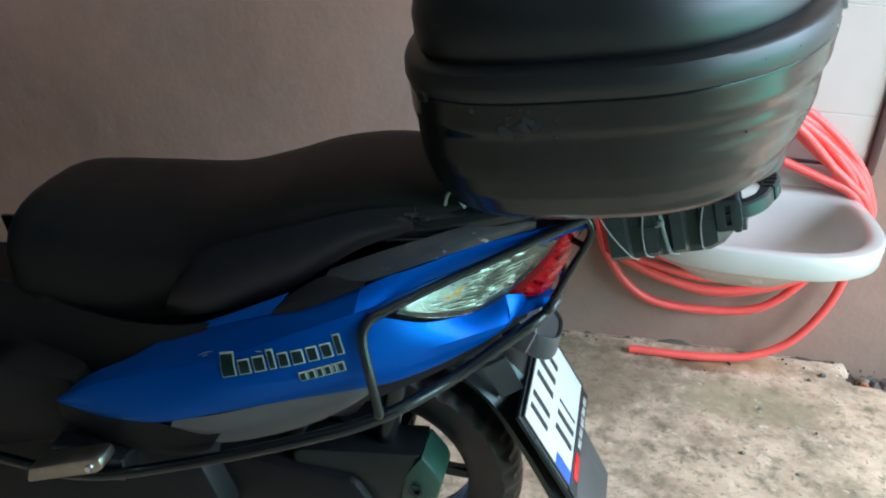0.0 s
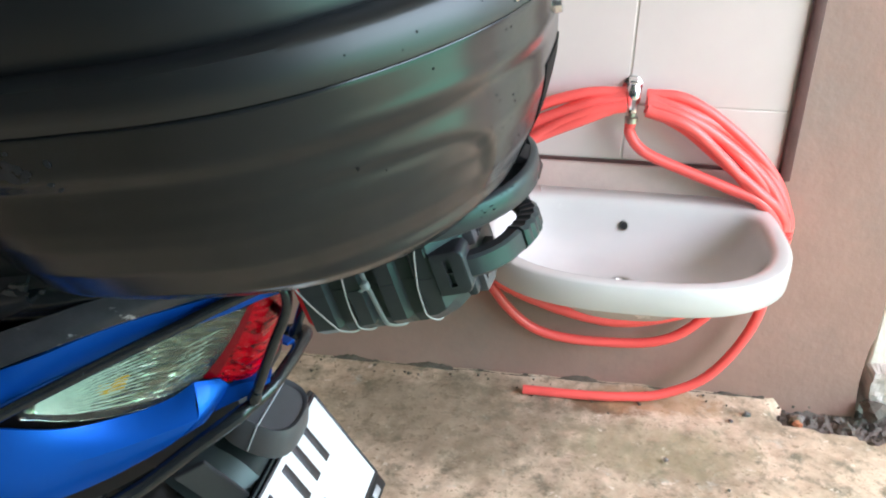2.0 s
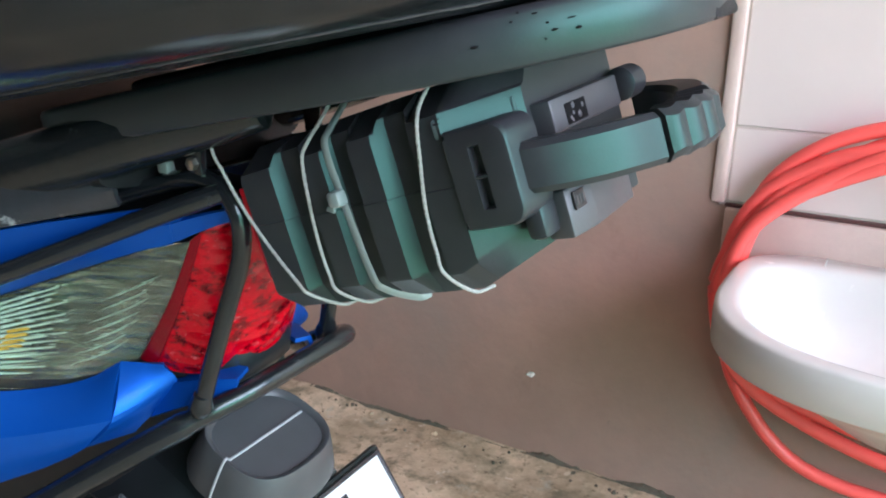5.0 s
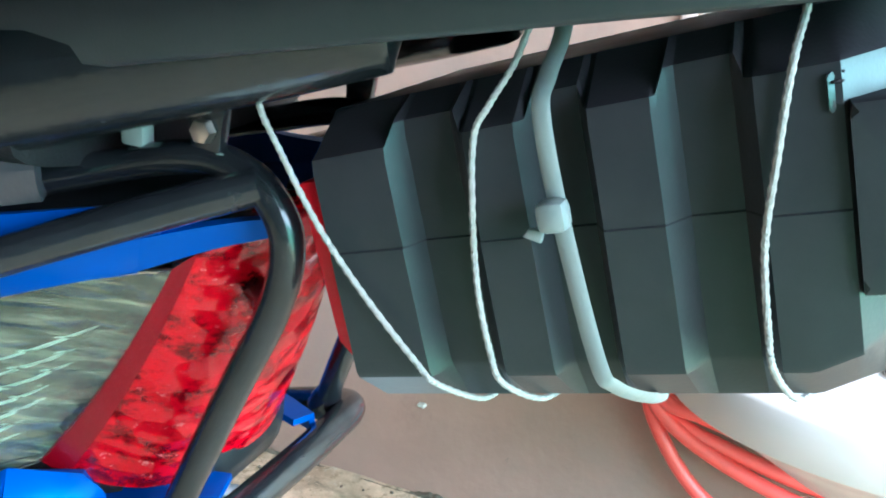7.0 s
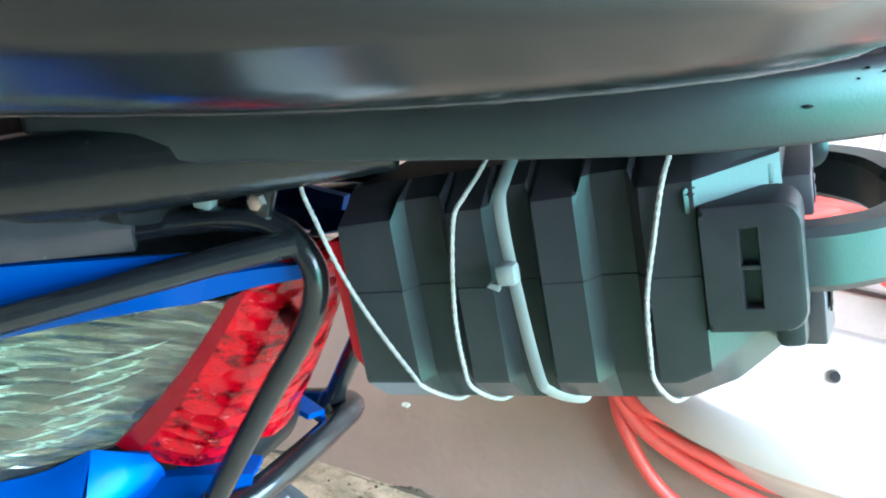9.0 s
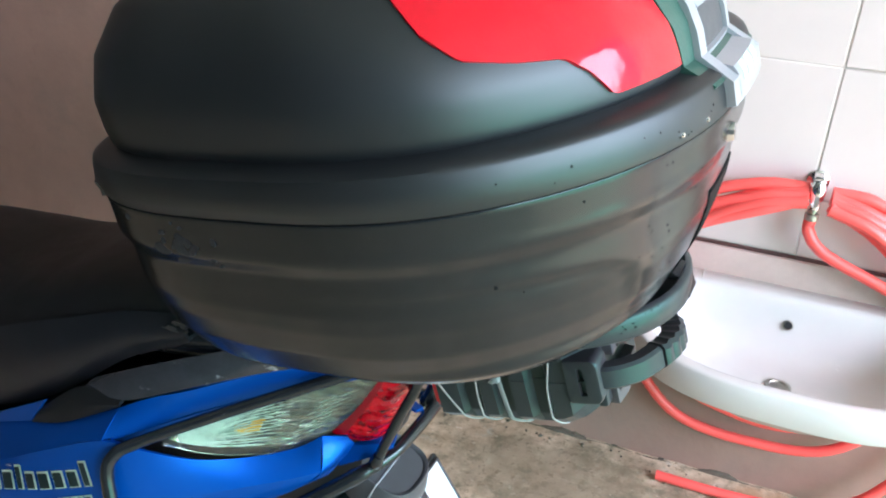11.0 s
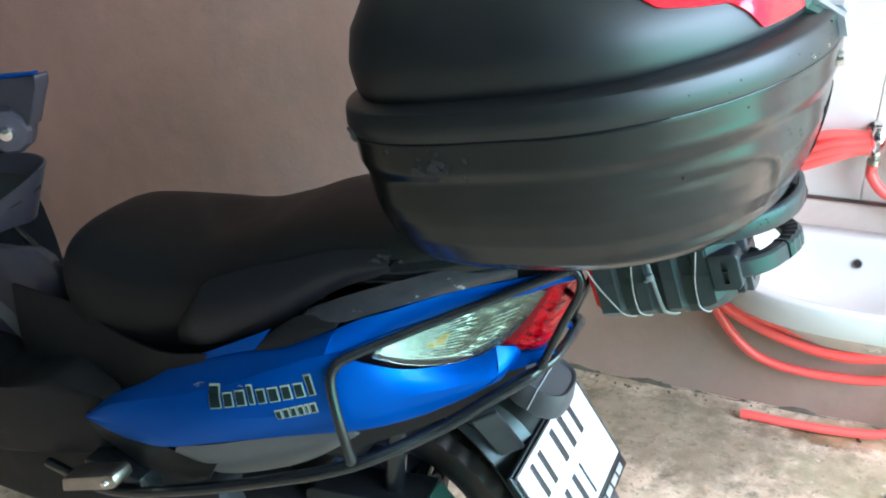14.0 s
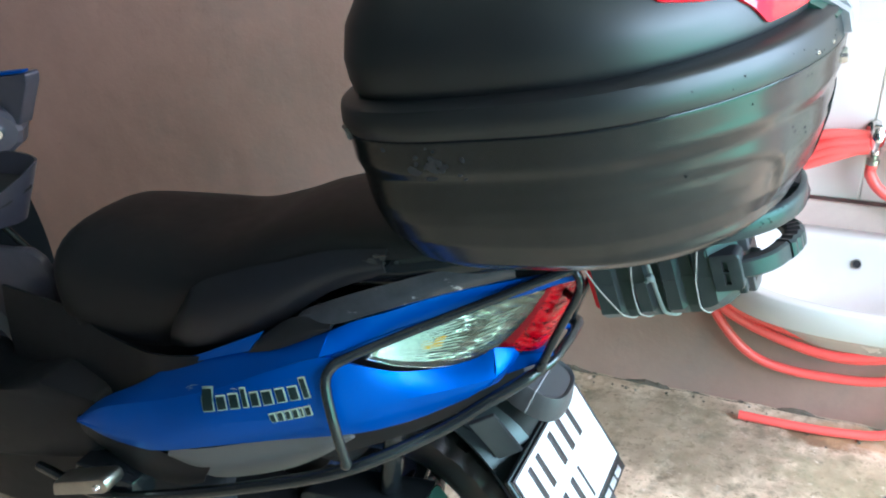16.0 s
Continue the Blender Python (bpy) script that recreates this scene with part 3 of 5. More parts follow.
# rails of the left flank, from its front tip to the tail: lower edge, fold, crease, upper edge
RAIL_LOW = [(-0.640, -0.236, 0.462), (-0.587, -0.241, 0.456), (-0.53, -0.243, 0.458), (-0.469, -0.244, 0.470), (-0.367, -0.235, 0.507), (-0.281, -0.219, 0.533), (-0.205, -0.203, 0.553), (-0.160, -0.181, 0.558), (-0.115, -0.145, 0.563), (-0.075, -0.118, 0.578), (-0.052, -0.105, 0.590), (-0.040, -0.098, 0.598)]
RAIL_FOLD = [(-0.640, -0.2365, 0.463), (-0.58, -0.243, 0.474), (-0.52, -0.2455, 0.487), (-0.45, -0.246, 0.511), (-0.36, -0.241, 0.551), (-0.275, -0.2305, 0.578), (-0.20, -0.214, 0.598), (-0.158, -0.189, 0.603), (-0.112, -0.156, 0.607), (-0.070, -0.125, 0.611), (-0.040, -0.104, 0.616), (-0.020, -0.089, 0.620)]
RAIL_CREASE = [(-0.640, -0.2365, 0.4645), (-0.58, -0.236, 0.505), (-0.52, -0.233, 0.530), (-0.45, -0.2305, 0.557), (-0.36, -0.224, 0.597), (-0.275, -0.2135, 0.642), (-0.205, -0.200, 0.673), (-0.165, -0.185, 0.664), (-0.125, -0.150, 0.641), (-0.085, -0.112, 0.633), (-0.052, -0.085, 0.637), (-0.030, -0.069, 0.650)]
RAIL_TOP = [(-0.640, -0.2355, 0.466), (-0.597, -0.217, 0.503), (-0.535, -0.202, 0.537), (-0.46, -0.184, 0.583), (-0.36, -0.187, 0.627), (-0.275, -0.185, 0.659), (-0.205, -0.171, 0.694)]


def loft(rails, n=40, m=5, thick=0.004, bulge=0.0, s=1):
    """A moulded shell laid over several rails; s = -1 for the other flank."""
    b = bmesh.new()
    cs = [spline([(x, y * s, z) for x, y, z in r], n) for r in rails]
    g = []
    for i in range(n):
        row = []
        for k, (A, B) in enumerate(zip(cs, cs[1:])):
            for j in range(m if k == len(cs) - 2 else m - 1):
                t = j / (m - 1)
                row.append(b.verts.new(A[i].lerp(B[i], t) + Vector((0, -s * bulge * math.sin(math.pi * t), 0))))
        g.append(row)
    ring_faces(b, g, closed=False, cap=False)
    bmesh.ops.remove_doubles(b, verts=b.verts[:], dist=0.0002)
    bmesh.ops.recalc_face_normals(b, faces=b.faces[:])
    mid = sum((f.normal.y * f.calc_area() for f in b.faces), 0.0)
    if mid * s > 0:
        bmesh.ops.reverse_faces(b, faces=b.faces[:])
    bmesh.ops.solidify(b, geom=b.faces[:], thickness=thick)
    return b


def both(name, mat, rails, n=40, m=5, thick=0.004, bulge=0.0, label="", angle=16):
    for s in (1, -1):
        part(name, loft(rails, n, m, thick, bulge, s), mat, bike, label, angle=angle)


def side_at(x, z, off=0.0):
    """The skin of the left flank at x, z."""
    def on(rail):
        xs = [p[0] for p in rail]
        return float(np.interp(x, xs, [p[2] for p in rail])), float(np.interp(x, xs, [p[1] for p in rail]))
    zy = sorted(on(r) for r in (RAIL_LOW, RAIL_FOLD, RAIL_CREASE, RAIL_TOP))
    return Vector((x, float(np.interp(z, [k[0] for k in zy], [k[1] for k in zy])) - 0.0025 - off, z))


def pair(name, mat, bot, top, n=20, m=6, bulge=(0, 0, 0), thick=0.005, label="", angle=18):
    """A moulding for either flank of the scooter."""
    for s in (1, -1):
        f = lambda P: [(x, y * s, z) for x, y, z in P]
        part(name, ruled(f(bot), f(top), n, m, (bulge[0], bulge[1] * s, bulge[2]), thick), mat, bike, label, angle=angle)


def side_panels():
    both("side_panel", BLUE, [RAIL_LOW, RAIL_FOLD, RAIL_CREASE], 70, 7, 0.004, 0.0020, "glossy blue painted side panel")
    both("upper_panel", BLUE, [RAIL_CREASE[:7], RAIL_TOP], 40, 6, 0.004, 0.0015, "glossy blue upper side panel")
    both("tail_upper", BLUE, [[(-0.205, -0.1990, 0.6735), (-0.172, -0.172, 0.6795), (-0.14, -0.147, 0.692), (-0.078, -0.108, 0.713), (-0.003, -0.072, 0.7425), (0.031, -0.055, 0.751)],
                              [(-0.205, -0.171, 0.694), (-0.172, -0.159, 0.7105), (-0.135, -0.145, 0.723), (-0.075, -0.11, 0.742), (0.0, -0.068, 0.7555), (0.035, -0.050, 0.762)]], 30, 5)
    # bright ledge between the upper tail and the lamp, notched towards the rear
    both("lamp_ledge", BLUE, [[(-0.198, -0.194, 0.6715), (-0.14, -0.1480, 0.6905), (-0.078, -0.1090, 0.7115), (-0.003, -0.0730, 0.7410), (0.026, -0.0575, 0.7490)],
                              [(-0.184, -0.176, 0.6640), (-0.12, -0.1240, 0.6850), (-0.062, -0.0835, 0.7060), (-0.002, -0.0640, 0.7285), (0.019, -0.0520, 0.7335)]], 26, 4, 0.003)
    both("ledge_tip", BLUE, [[(0.018, -0.0600, 0.7465), (0.046, -0.0465, 0.7550), (0.066, -0.0395, 0.7600)], [(0.014, -0.0545, 0.7320), (0.042, -0.0450, 0.7450), (0.066, -0.0390, 0.7540)]], 10, 3, 0.003)
    # bevelled end of the flank and the small step under the red lens
    both("tail_bevel", BLUE, [[(-0.040, -0.098, 0.598), (-0.020, -0.089, 0.620), (-0.030, -0.069, 0.650)], [(-0.022, -0.074, 0.602), (-0.004, -0.050, 0.630), (-0.008, -0.055, 0.647)]], 14, 5, 0.003)
    both("tail_step", BLUE, [[(-0.014, -0.066, 0.612), (0.010, -0.054, 0.622), (0.037, -0.036, 0.631)], [(-0.007, -0.052, 0.632), (0.012, -0.046, 0.637), (0.037, -0.034, 0.640)], [(-0.007, -0.030, 0.638), (0.012, -0.028, 0.641), (0.034, -0.022, 0.642)]], 12, 4, 0.003)
    both("panel_lip", BLUE, [[(-0.474, -0.187, 0.576), (-0.42, -0.189, 0.601), (-0.37, -0.190, 0.624), (-0.322, -0.191, 0.645)], [(-0.476, -0.183, 0.581), (-0.42, -0.186, 0.610), (-0.37, -0.188, 0.638), (-0.298, -0.186, 0.679)]], 14, 4)
    pair("grey_panel", PANELGREY, [(-0.47, -0.226, 0.445), (-0.40, -0.224, 0.430), (-0.30, -0.208, 0.462), (-0.232, -0.195, 0.500), (-0.18, -0.178, 0.540)],
         [(-0.46, -0.235, 0.468), (-0.40, -0.232, 0.488), (-0.317, -0.220, 0.518), (-0.232, -0.203, 0.542), (-0.18, -0.186, 0.553)], 20, 6, (0, -0.006, 0), 0.004, "grey plastic lower trim panel")
    both("trim_nose", VINYL, [[(-0.323, -0.189, 0.641), (-0.27, -0.188, 0.662), (-0.200, -0.173, 0.699)], [(-0.305, -0.183, 0.667), (-0.255, -0.172, 0.703), (-0.200, -0.170, 0.7060)]], 16, 5, 0.004, 0.004, "dull black nose of the trim strip")
    both("top_trim", TRIM, [[(-0.252, -0.172, 0.7010), (-0.20, -0.171, 0.7050), (-0.134, -0.148, 0.7285), (-0.07, -0.110, 0.7450), (0.0, -0.070, 0.7590)],
                            [(-0.249, -0.160, 0.7085), (-0.189, -0.150, 0.7370), (-0.136, -0.130, 0.7550), (-0.074, -0.102, 0.7720), (0.0, -0.068, 0.7800)]], 24, 5, 0.005, 0.003, "scuffed black plastic trim strip along the seat")
    for x0, z0, x1, z1 in ((-0.417, 0.579, -0.396, 0.589), (-0.410, 0.580, -0.402, 0.584), (-0.332, 0.606, -0.322, 0.608)):
        mid = side_at((x0 + x1) / 2, (z0 + z1) / 2 + 0.001, 0.0002)
        part("scratch", tube([side_at(x0, z0, 0.0002), mid, side_at(x1, z1, 0.0002)], lambda u: 0.0002 + 0.0004 * math.sin(math.pi * u), 12, 6), SILVERPL, bike, "pale scratch in the paint")
    decal()


def decal():
    # lettering that stays a row of plain bars with a pale edge
    def blocks(x0, z0, x1, z1, widths, h, name, mat, off, grow):
        total = sum(widths) + 0.38 * (len(widths) - 1)
        k = math.hypot(x1 - x0, z1 - z0) / total
        ux, uz = (x1 - x0) / math.hypot(x1 - x0, z1 - z0), (z1 - z0) / math.hypot(x1 - x0, z1 - z0)
        p = 0
        for i, w in enumerate(widths):
            hh = h[i % len(h)]
            bm = bmesh.new()
            g = []
            for a in (p * k - grow, p * k + w * k / 2, (p + w) * k + grow):
                g.append([bm.verts.new(side_at(x0 + ux * a - uz * b, z0 + uz * a + ux * b, off)) for b in (-grow, hh / 2, hh + grow)])
            ring_faces(bm, g, closed=False, cap=False)
            bmesh.ops.solidify(bm, geom=bm.faces[:], thickness=0.0008)
            part(name, bm, mat, bike)
            p += w + 0.38
    caps = (1.1, 0.85, 0.85, 0.45, 0.7, 0.8, 0.7, 0.7, 0.45)
    tall = (0.027, 0.017, 0.018, 0.024, 0.017, 0.017, 0.017, 0.017, 0.026)
    small = (0.8, 0.8, 0.7, 0.75, 0.35, 0.75)
    for mat, off, grow, name in ((DECAL, 0.0012, 0.0013, "decal_edge"), (DECALDARK, 0.0022, -0.0004, "decal_bar")):
        blocks(-0.374, 0.566, -0.214, 0.622, caps, tall, name, mat, off, grow)
        blocks(-0.266, 0.578, -0.211, 0.599, small, (0.011,), name, mat, off, min(grow, 0.0016))


side_panels()


def tail_light():
    pair("indicator_lens", CLEAR_LENS, [(-0.158, -0.168, 0.664), (-0.125, -0.140, 0.643), (-0.092, -0.112, 0.633), (-0.060, -0.086, 0.633), (-0.0275, -0.0565, 0.6482)],
         [(-0.158, -0.168, 0.668), (-0.12, -0.124, 0.6850), (-0.062, -0.083, 0.7060), (-0.002, -0.060, 0.7285), (0.0295, -0.0468, 0.7365)], 28, 12, (0.004, 0, 0), 0.002, "clear ribbed indicator lens", 40)
    low = [(-0.0275, -0.055, 0.648), (-0.012, -0.0505, 0.642), (0.006, -0.043, 0.640), (0.018, -0.030, 0.640), (0.0255, -0.014, 0.641)]
    high = [(0.0295, -0.046, 0.7365), (0.040, -0.0415, 0.745), (0.049, -0.033, 0.752), (0.0545, -0.021, 0.756), (0.0575, -0.010, 0.758)]
    wrap = lambda r, end: r + [end] + [(x, -y, z) for x, y, z in r[::-1]]
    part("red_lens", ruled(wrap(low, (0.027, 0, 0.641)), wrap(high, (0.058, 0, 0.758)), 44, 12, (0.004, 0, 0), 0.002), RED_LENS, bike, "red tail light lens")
    pair("reflector_bowl", REFLECTOR, [(-0.156, -0.160, 0.663), (-0.125, -0.128, 0.643), (-0.092, -0.100, 0.634), (-0.060, -0.074, 0.634), (-0.028, -0.0545, 0.6485)],
         [(-0.156, -0.160, 0.667), (-0.12, -0.112, 0.684), (-0.062, -0.071, 0.705), (-0.002, -0.049, 0.7275), (0.0290, -0.0455, 0.7355)], 30, 12, (0, 0.010, 0), 0.002, "silver reflector behind the lens", 40)
    bowl = ruled([(-0.02, -0.044, 0.650), (0.002, -0.03, 0.642), (0.006, 0, 0.642), (0.002, 0.03, 0.642), (-0.02, 0.044, 0.650)], [(0.0, -0.04, 0.716), (0.030, -0.028, 0.748), (0.036, 0, 0.752), (0.030, 0.028, 0.748), (0.0, 0.04, 0.716)], 22, 13, (0, 0, 0), 0.002)
    for v in bowl.verts:
        v.co += 0.0055 * noise.noise_vector(v.co * 110)
    part("red_reflector_bowl", bowl, REFLECTOR, bike, "faceted reflector of the tail light", smooth=False)
    for s in (1, -1):
        part("bulb", moved(lathe([(0.002, -0.009), (0.005, -0.006), (0.006, 0), (0.005, 0.005), (0.0025, 0.008)], 16, axis="x"), pose(-0.105, -0.106 * s, 0.658, 0, 0, 35 * s)), AMBER, bike, "amber indicator bulb")
        low_edge = spline([(-0.158, -0.162 * s, 0.664), (-0.125, -0.133 * s, 0.644), (-0.092, -0.105 * s, 0.635), (-0.060, -0.079 * s, 0.635), (-0.0275, -0.0525 * s, 0.650)], 51)
        high_edge = spline([(-0.158, -0.162 * s, 0.667), (-0.12, -0.117 * s, 0.683), (-0.062, -0.076 * s, 0.704), (-0.002, -0.054 * s, 0.7265), (0.0275, -0.0430 * s, 0.7345)], 51)
        behind = lambda u, q: low_edge[int(50 * u)].lerp(high_edge[int(50 * u)], q)
        # moulded ribs of the clear lens, coloured pale mint to paint in their glints
        for k in range(15):
            q = 0.04 + 0.06 * k
            u1 = 0.60 - 0.010 * abs(k - 5) + 0.03 * math.sin(2.4 * k)
            us = [0.07 + (u1 - 0.07) * i / 8 for i in range(9)]
            part("lens_rib", tube([behind(u, q + 0.035 * math.sin(3 * u)) for u in us], lambda u: 0.0002 + 0.0009 * math.sin(math.pi * u) ** 0.6, 40, 6), RIB, bike)
            if 5 <= k <= 8:
                part("lens_rib", tube([behind(0.40, q + 0.02), behind(0.44, q + 0.025), behind(0.46, q + 0.02)], 0.0014, 8, 6), AMBER, bike)
        for k in range(7):
            q = 0.12 + 0.09 * k
            us = (0.66 + 0.012 * (k % 3), 0.78, 0.88 - 0.02 * (k % 2))
            part("lens_rib", tube([behind(u, q + 0.45 * (u - 0.66)) for u in us], lambda u: 0.0001 + 0.0005 * math.sin(math.pi * u), 20, 6), RIB, bike)
        part("lens_border", ruled([(-0.0275, -0.0575 * s, 0.6475), (-0.016, -0.0555 * s, 0.643)], [(0.0300, -0.0482 * s, 0.7365), (0.0385, -0.0458 * s, 0.7435)], 6, 10, (0.004, 0, 0), 0.0015), DARKRED, bike, "darker red border of the lens")
    part("lamp_body", ruled([(-0.16, -0.11, 0.64), (-0.06, -0.04, 0.62), (0.0, 0, 0.622), (-0.06, 0.04, 0.62), (-0.16, 0.11, 0.64)], [(-0.16, -0.10, 0.68), (-0.06, -0.03, 0.72), (0.01, 0, 0.75), (-0.06, 0.03, 0.72), (-0.16, 0.10, 0.68)], 24, 4, (0, 0, 0), 0.003), BLACKPL, bike)


tail_light()


def seat():
    st = [(-0.806, 0.05, 0.54, 0.615), (-0.786, 0.10, 0.50, 0.665), (-0.735, 0.130, 0.50, 0.701), (-0.60, 0.142, 0.50, 0.718), (-0.487, 0.148, 0.54, 0.727), (-0.397, 0.150, 0.59, 0.755),
          (-0.325, 0.146, 0.64, 0.785), (-0.25, 0.132, 0.70, 0.806), (-0.18, 0.118, 0.74, 0.812), (-0.10, 0.10, 0.755, 0.805), (0.0, 0.08, 0.765, 0.795)]
    bm = bmesh.new()
    n = 60
    A = spline([(x, w, 0) for x, w, a, b in st], n)
    B = spline([(x, a, b) for x, w, a, b in st], n)
    rings = []
    for p, q in zip(A, B):
        x, w, z0, z1 = p.x, p.y, q.y, q.z
        ring = []
        for k in range(28):
            t = 2 * math.pi * k / 28
            c, s = math.cos(t), math.sin(t)
            e = 2 / 2.8
            ring.append(bm.verts.new((x, w * math.copysign(abs(c) ** e, c), (z0 + z1) / 2 + (z1 - z0) / 2 * math.copysign(abs(s) ** e, s))))
        rings.append(ring)
    ring_faces(bm, rings)
    part("seat", bm, VINYL, bike, "long black vinyl seat", angle=60)
    pair("seat_side_pad", PADVINYL, [(-0.50, -0.152, 0.585), (-0.44, -0.172, 0.608), (-0.36, -0.168, 0.640), (-0.29, -0.158, 0.678), (-0.22, -0.135, 0.728), (-0.15, -0.115, 0.757)],
         [(-0.475, -0.146, 0.65), (-0.43, -0.150, 0.70), (-0.36, -0.150, 0.735), (-0.29, -0.143, 0.760), (-0.22, -0.128, 0.782), (-0.15, -0.112, 0.79)], 24, 8, (0, -0.010, 0), 0.005, "black vinyl side pad of the seat", 40)

    rnd = random.Random(21)
    for k in range(14):
        x = rnd.gauss(-0.165, 0.018)
        z = 0.776 + 0.22 * (x + 0.165) + rnd.gauss(0, 0.004)
        r = rnd.uniform(0.001, 0.003)
        part("scuff", moved(lathe([(r * 0.5, -0.0006), (r, -0.0003), (r * 0.8, 0.003)], 8, axis="y"), pose(x, -0.1255 + 0.10 * (x + 0.165), z, 0, 0, 8) @ Matrix.Diagonal((rnd.uniform(1, 2.5), 1, 1, 1))), SCUFF, bike)
    part("strap_buckle", tube([(-0.113, -0.108, 0.796), (-0.110, -0.112, 0.812), (-0.102, -0.112, 0.820), (-0.094, -0.110, 0.806), (-0.088, -0.106, 0.795)], 0.0022, 20, 6), TIE, bike, "pale plastic strap end")


seat()


def under_body():
    pair("under_body", VINYL, [(-0.95, -0.10, 0.30), (-0.75, -0.16, 0.34), (-0.60, -0.19, 0.38), (-0.45, -0.19, 0.40), (-0.25, -0.15, 0.46), (-0.1, -0.08, 0.52), (0.0, -0.04, 0.60)],
                       [(-0.95, -0.09, 0.55), (-0.78, -0.11, 0.56), (-0.62, -0.15, 0.56), (-0.45, -0.19, 0.60), (-0.25, -0.15, 0.66), (-0.1, -0.07, 0.70), (0.0, -0.03, 0.72)], 24, 6, (0, -0.01, 0), 0.006)
    pair("lower_cover", VINYL, [(-0.66, -0.21, 0.40), (-0.55, -0.225, 0.385), (-0.46, -0.232, 0.398), (-0.412, -0.232, 0.421)],
                       [(-0.64, -0.235, 0.47), (-0.55, -0.23, 0.457), (-0.46, -0.234, 0.455), (-0.385, -0.229, 0.468)], 14, 5, (0, -0.004, 0), 0.005)
    part("seat_bucket", rbox(-0.76, -0.22, -0.13, 0.13, 0.40, 0.62, 0.05, 4), VINYL, bike)
    part("floorboard", prism([(-1.22, 0.40), (-0.98, 0.40), (-0.86, 0.435), (-0.75, 0.485), (-0.63, 0.485), (-0.605, 0.42), (-0.68, 0.345), (-0.80, 0.315), (-0.95, 0.262), (-1.22, 0.25)], -0.212, 0.212, 0.012), VINYL, bike, "black plastic floorboard")
    part("belly_cover", prism([(-1.15, 0.10), (-0.50, 0.14), (-0.42, 0.22), (-0.46, 0.33), (-0.66, 0.36), (-1.15, 0.30)], -0.185, 0.185, 0.02), VINYL, bike, "black lower engine cover")
    part("knee_panel", prism([(-1.15, 0.58), (-0.997, 0.596), (-0.903, 0.613), (-0.872, 0.600), (-0.862, 0.570), (-0.866, 0.479), (-0.904, 0.401), (-0.958, 0.327), (-1.034, 0.277), (-1.15, 0.25)], -0.06, -0.04, 0.008), KNEE, bike, "glossy slate inner fairing panel")
    part("tail_core", rbox(-0.35, 0.03, -0.035, 0.035, 0.62, 0.755, 0.02, 3), BLACKPL, bike)
    part("inner_fender", ruled([(-0.42, -0.075, 0.36), (-0.36, -0.075, 0.48), (-0.22, -0.075, 0.535), (-0.09, -0.07, 0.515), (-0.03, -0.065, 0.48)],
                               [(-0.42, 0.075, 0.36), (-0.36, 0.075, 0.48), (-0.22, 0.075, 0.535), (-0.09, 0.07, 0.515), (-0.03, 0.065, 0.48)], 20, 6, (0, 0, 0.012), 0.004), BLACKPL, bike)


under_body()


def wheel():
    c = Vector((-0.215, 0, 0.236))
    def mat_at(bm):
        return moved(bm, Matrix.Translation(c))
    prof = [(0.150, -0.036), (0.165, -0.046), (0.19, -0.052), (0.212, -0.048), (0.226, -0.034), (0.233, -0.016), (0.235, 0), (0.233, 0.016), (0.226, 0.034), (0.212, 0.048), (0.19, 0.052), (0.165, 0.046), (0.150, 0.036), (0.150, -0.036)]
    bm = bmesh.new()
    seg = 216
    rings = []
    for k in range(seg):
        a = 2 * math.pi * k / seg
        ring = []
        for r, y in prof[:-1]:
            rr = r - (0.0032 if r > 0.205 and (k + int(abs(y) * 120)) % 6 < 2 and abs(y) > 0.01 else 0)
            ring.append(bm.verts.new((rr * math.cos(a), y, rr * math.sin(a))))
        rings.append(ring)
    ring_faces(bm, rings + [rings[0]], cap=False)
    w = part("rear_wheel", mat_at(bm), RUBBER, bike, "black treaded tyre on a blue rim", angle=25)
    part("rim", mat_at(lathe([(0.152, -0.036), (0.157, -0.04), (0.157, -0.034), (0.146, -0.02), (0.146, -0.012), (0.146, 0.012), (0.146, 0.02), (0.157, 0.034), (0.152, 0.036)], 60, axis="y", solid=False)), BLUE, w, "blue painted wheel rim")
    bm = lathe([(0.005, -0.06), (0.035, -0.055), (0.04, -0.03), (0.04, 0.03), (0.035, 0.055), (0.005, 0.06)], 24, axis="y")
    for k in range(5):
        moved(bm, pose(0, 0, 0, 0, 72, 0))
        rbox(0.03, 0.145, -0.008, 0.008, -0.011, 0.011, 0.003, 1, bm)
    part("spokes", mat_at(bm), TUBE, w)


wheel()


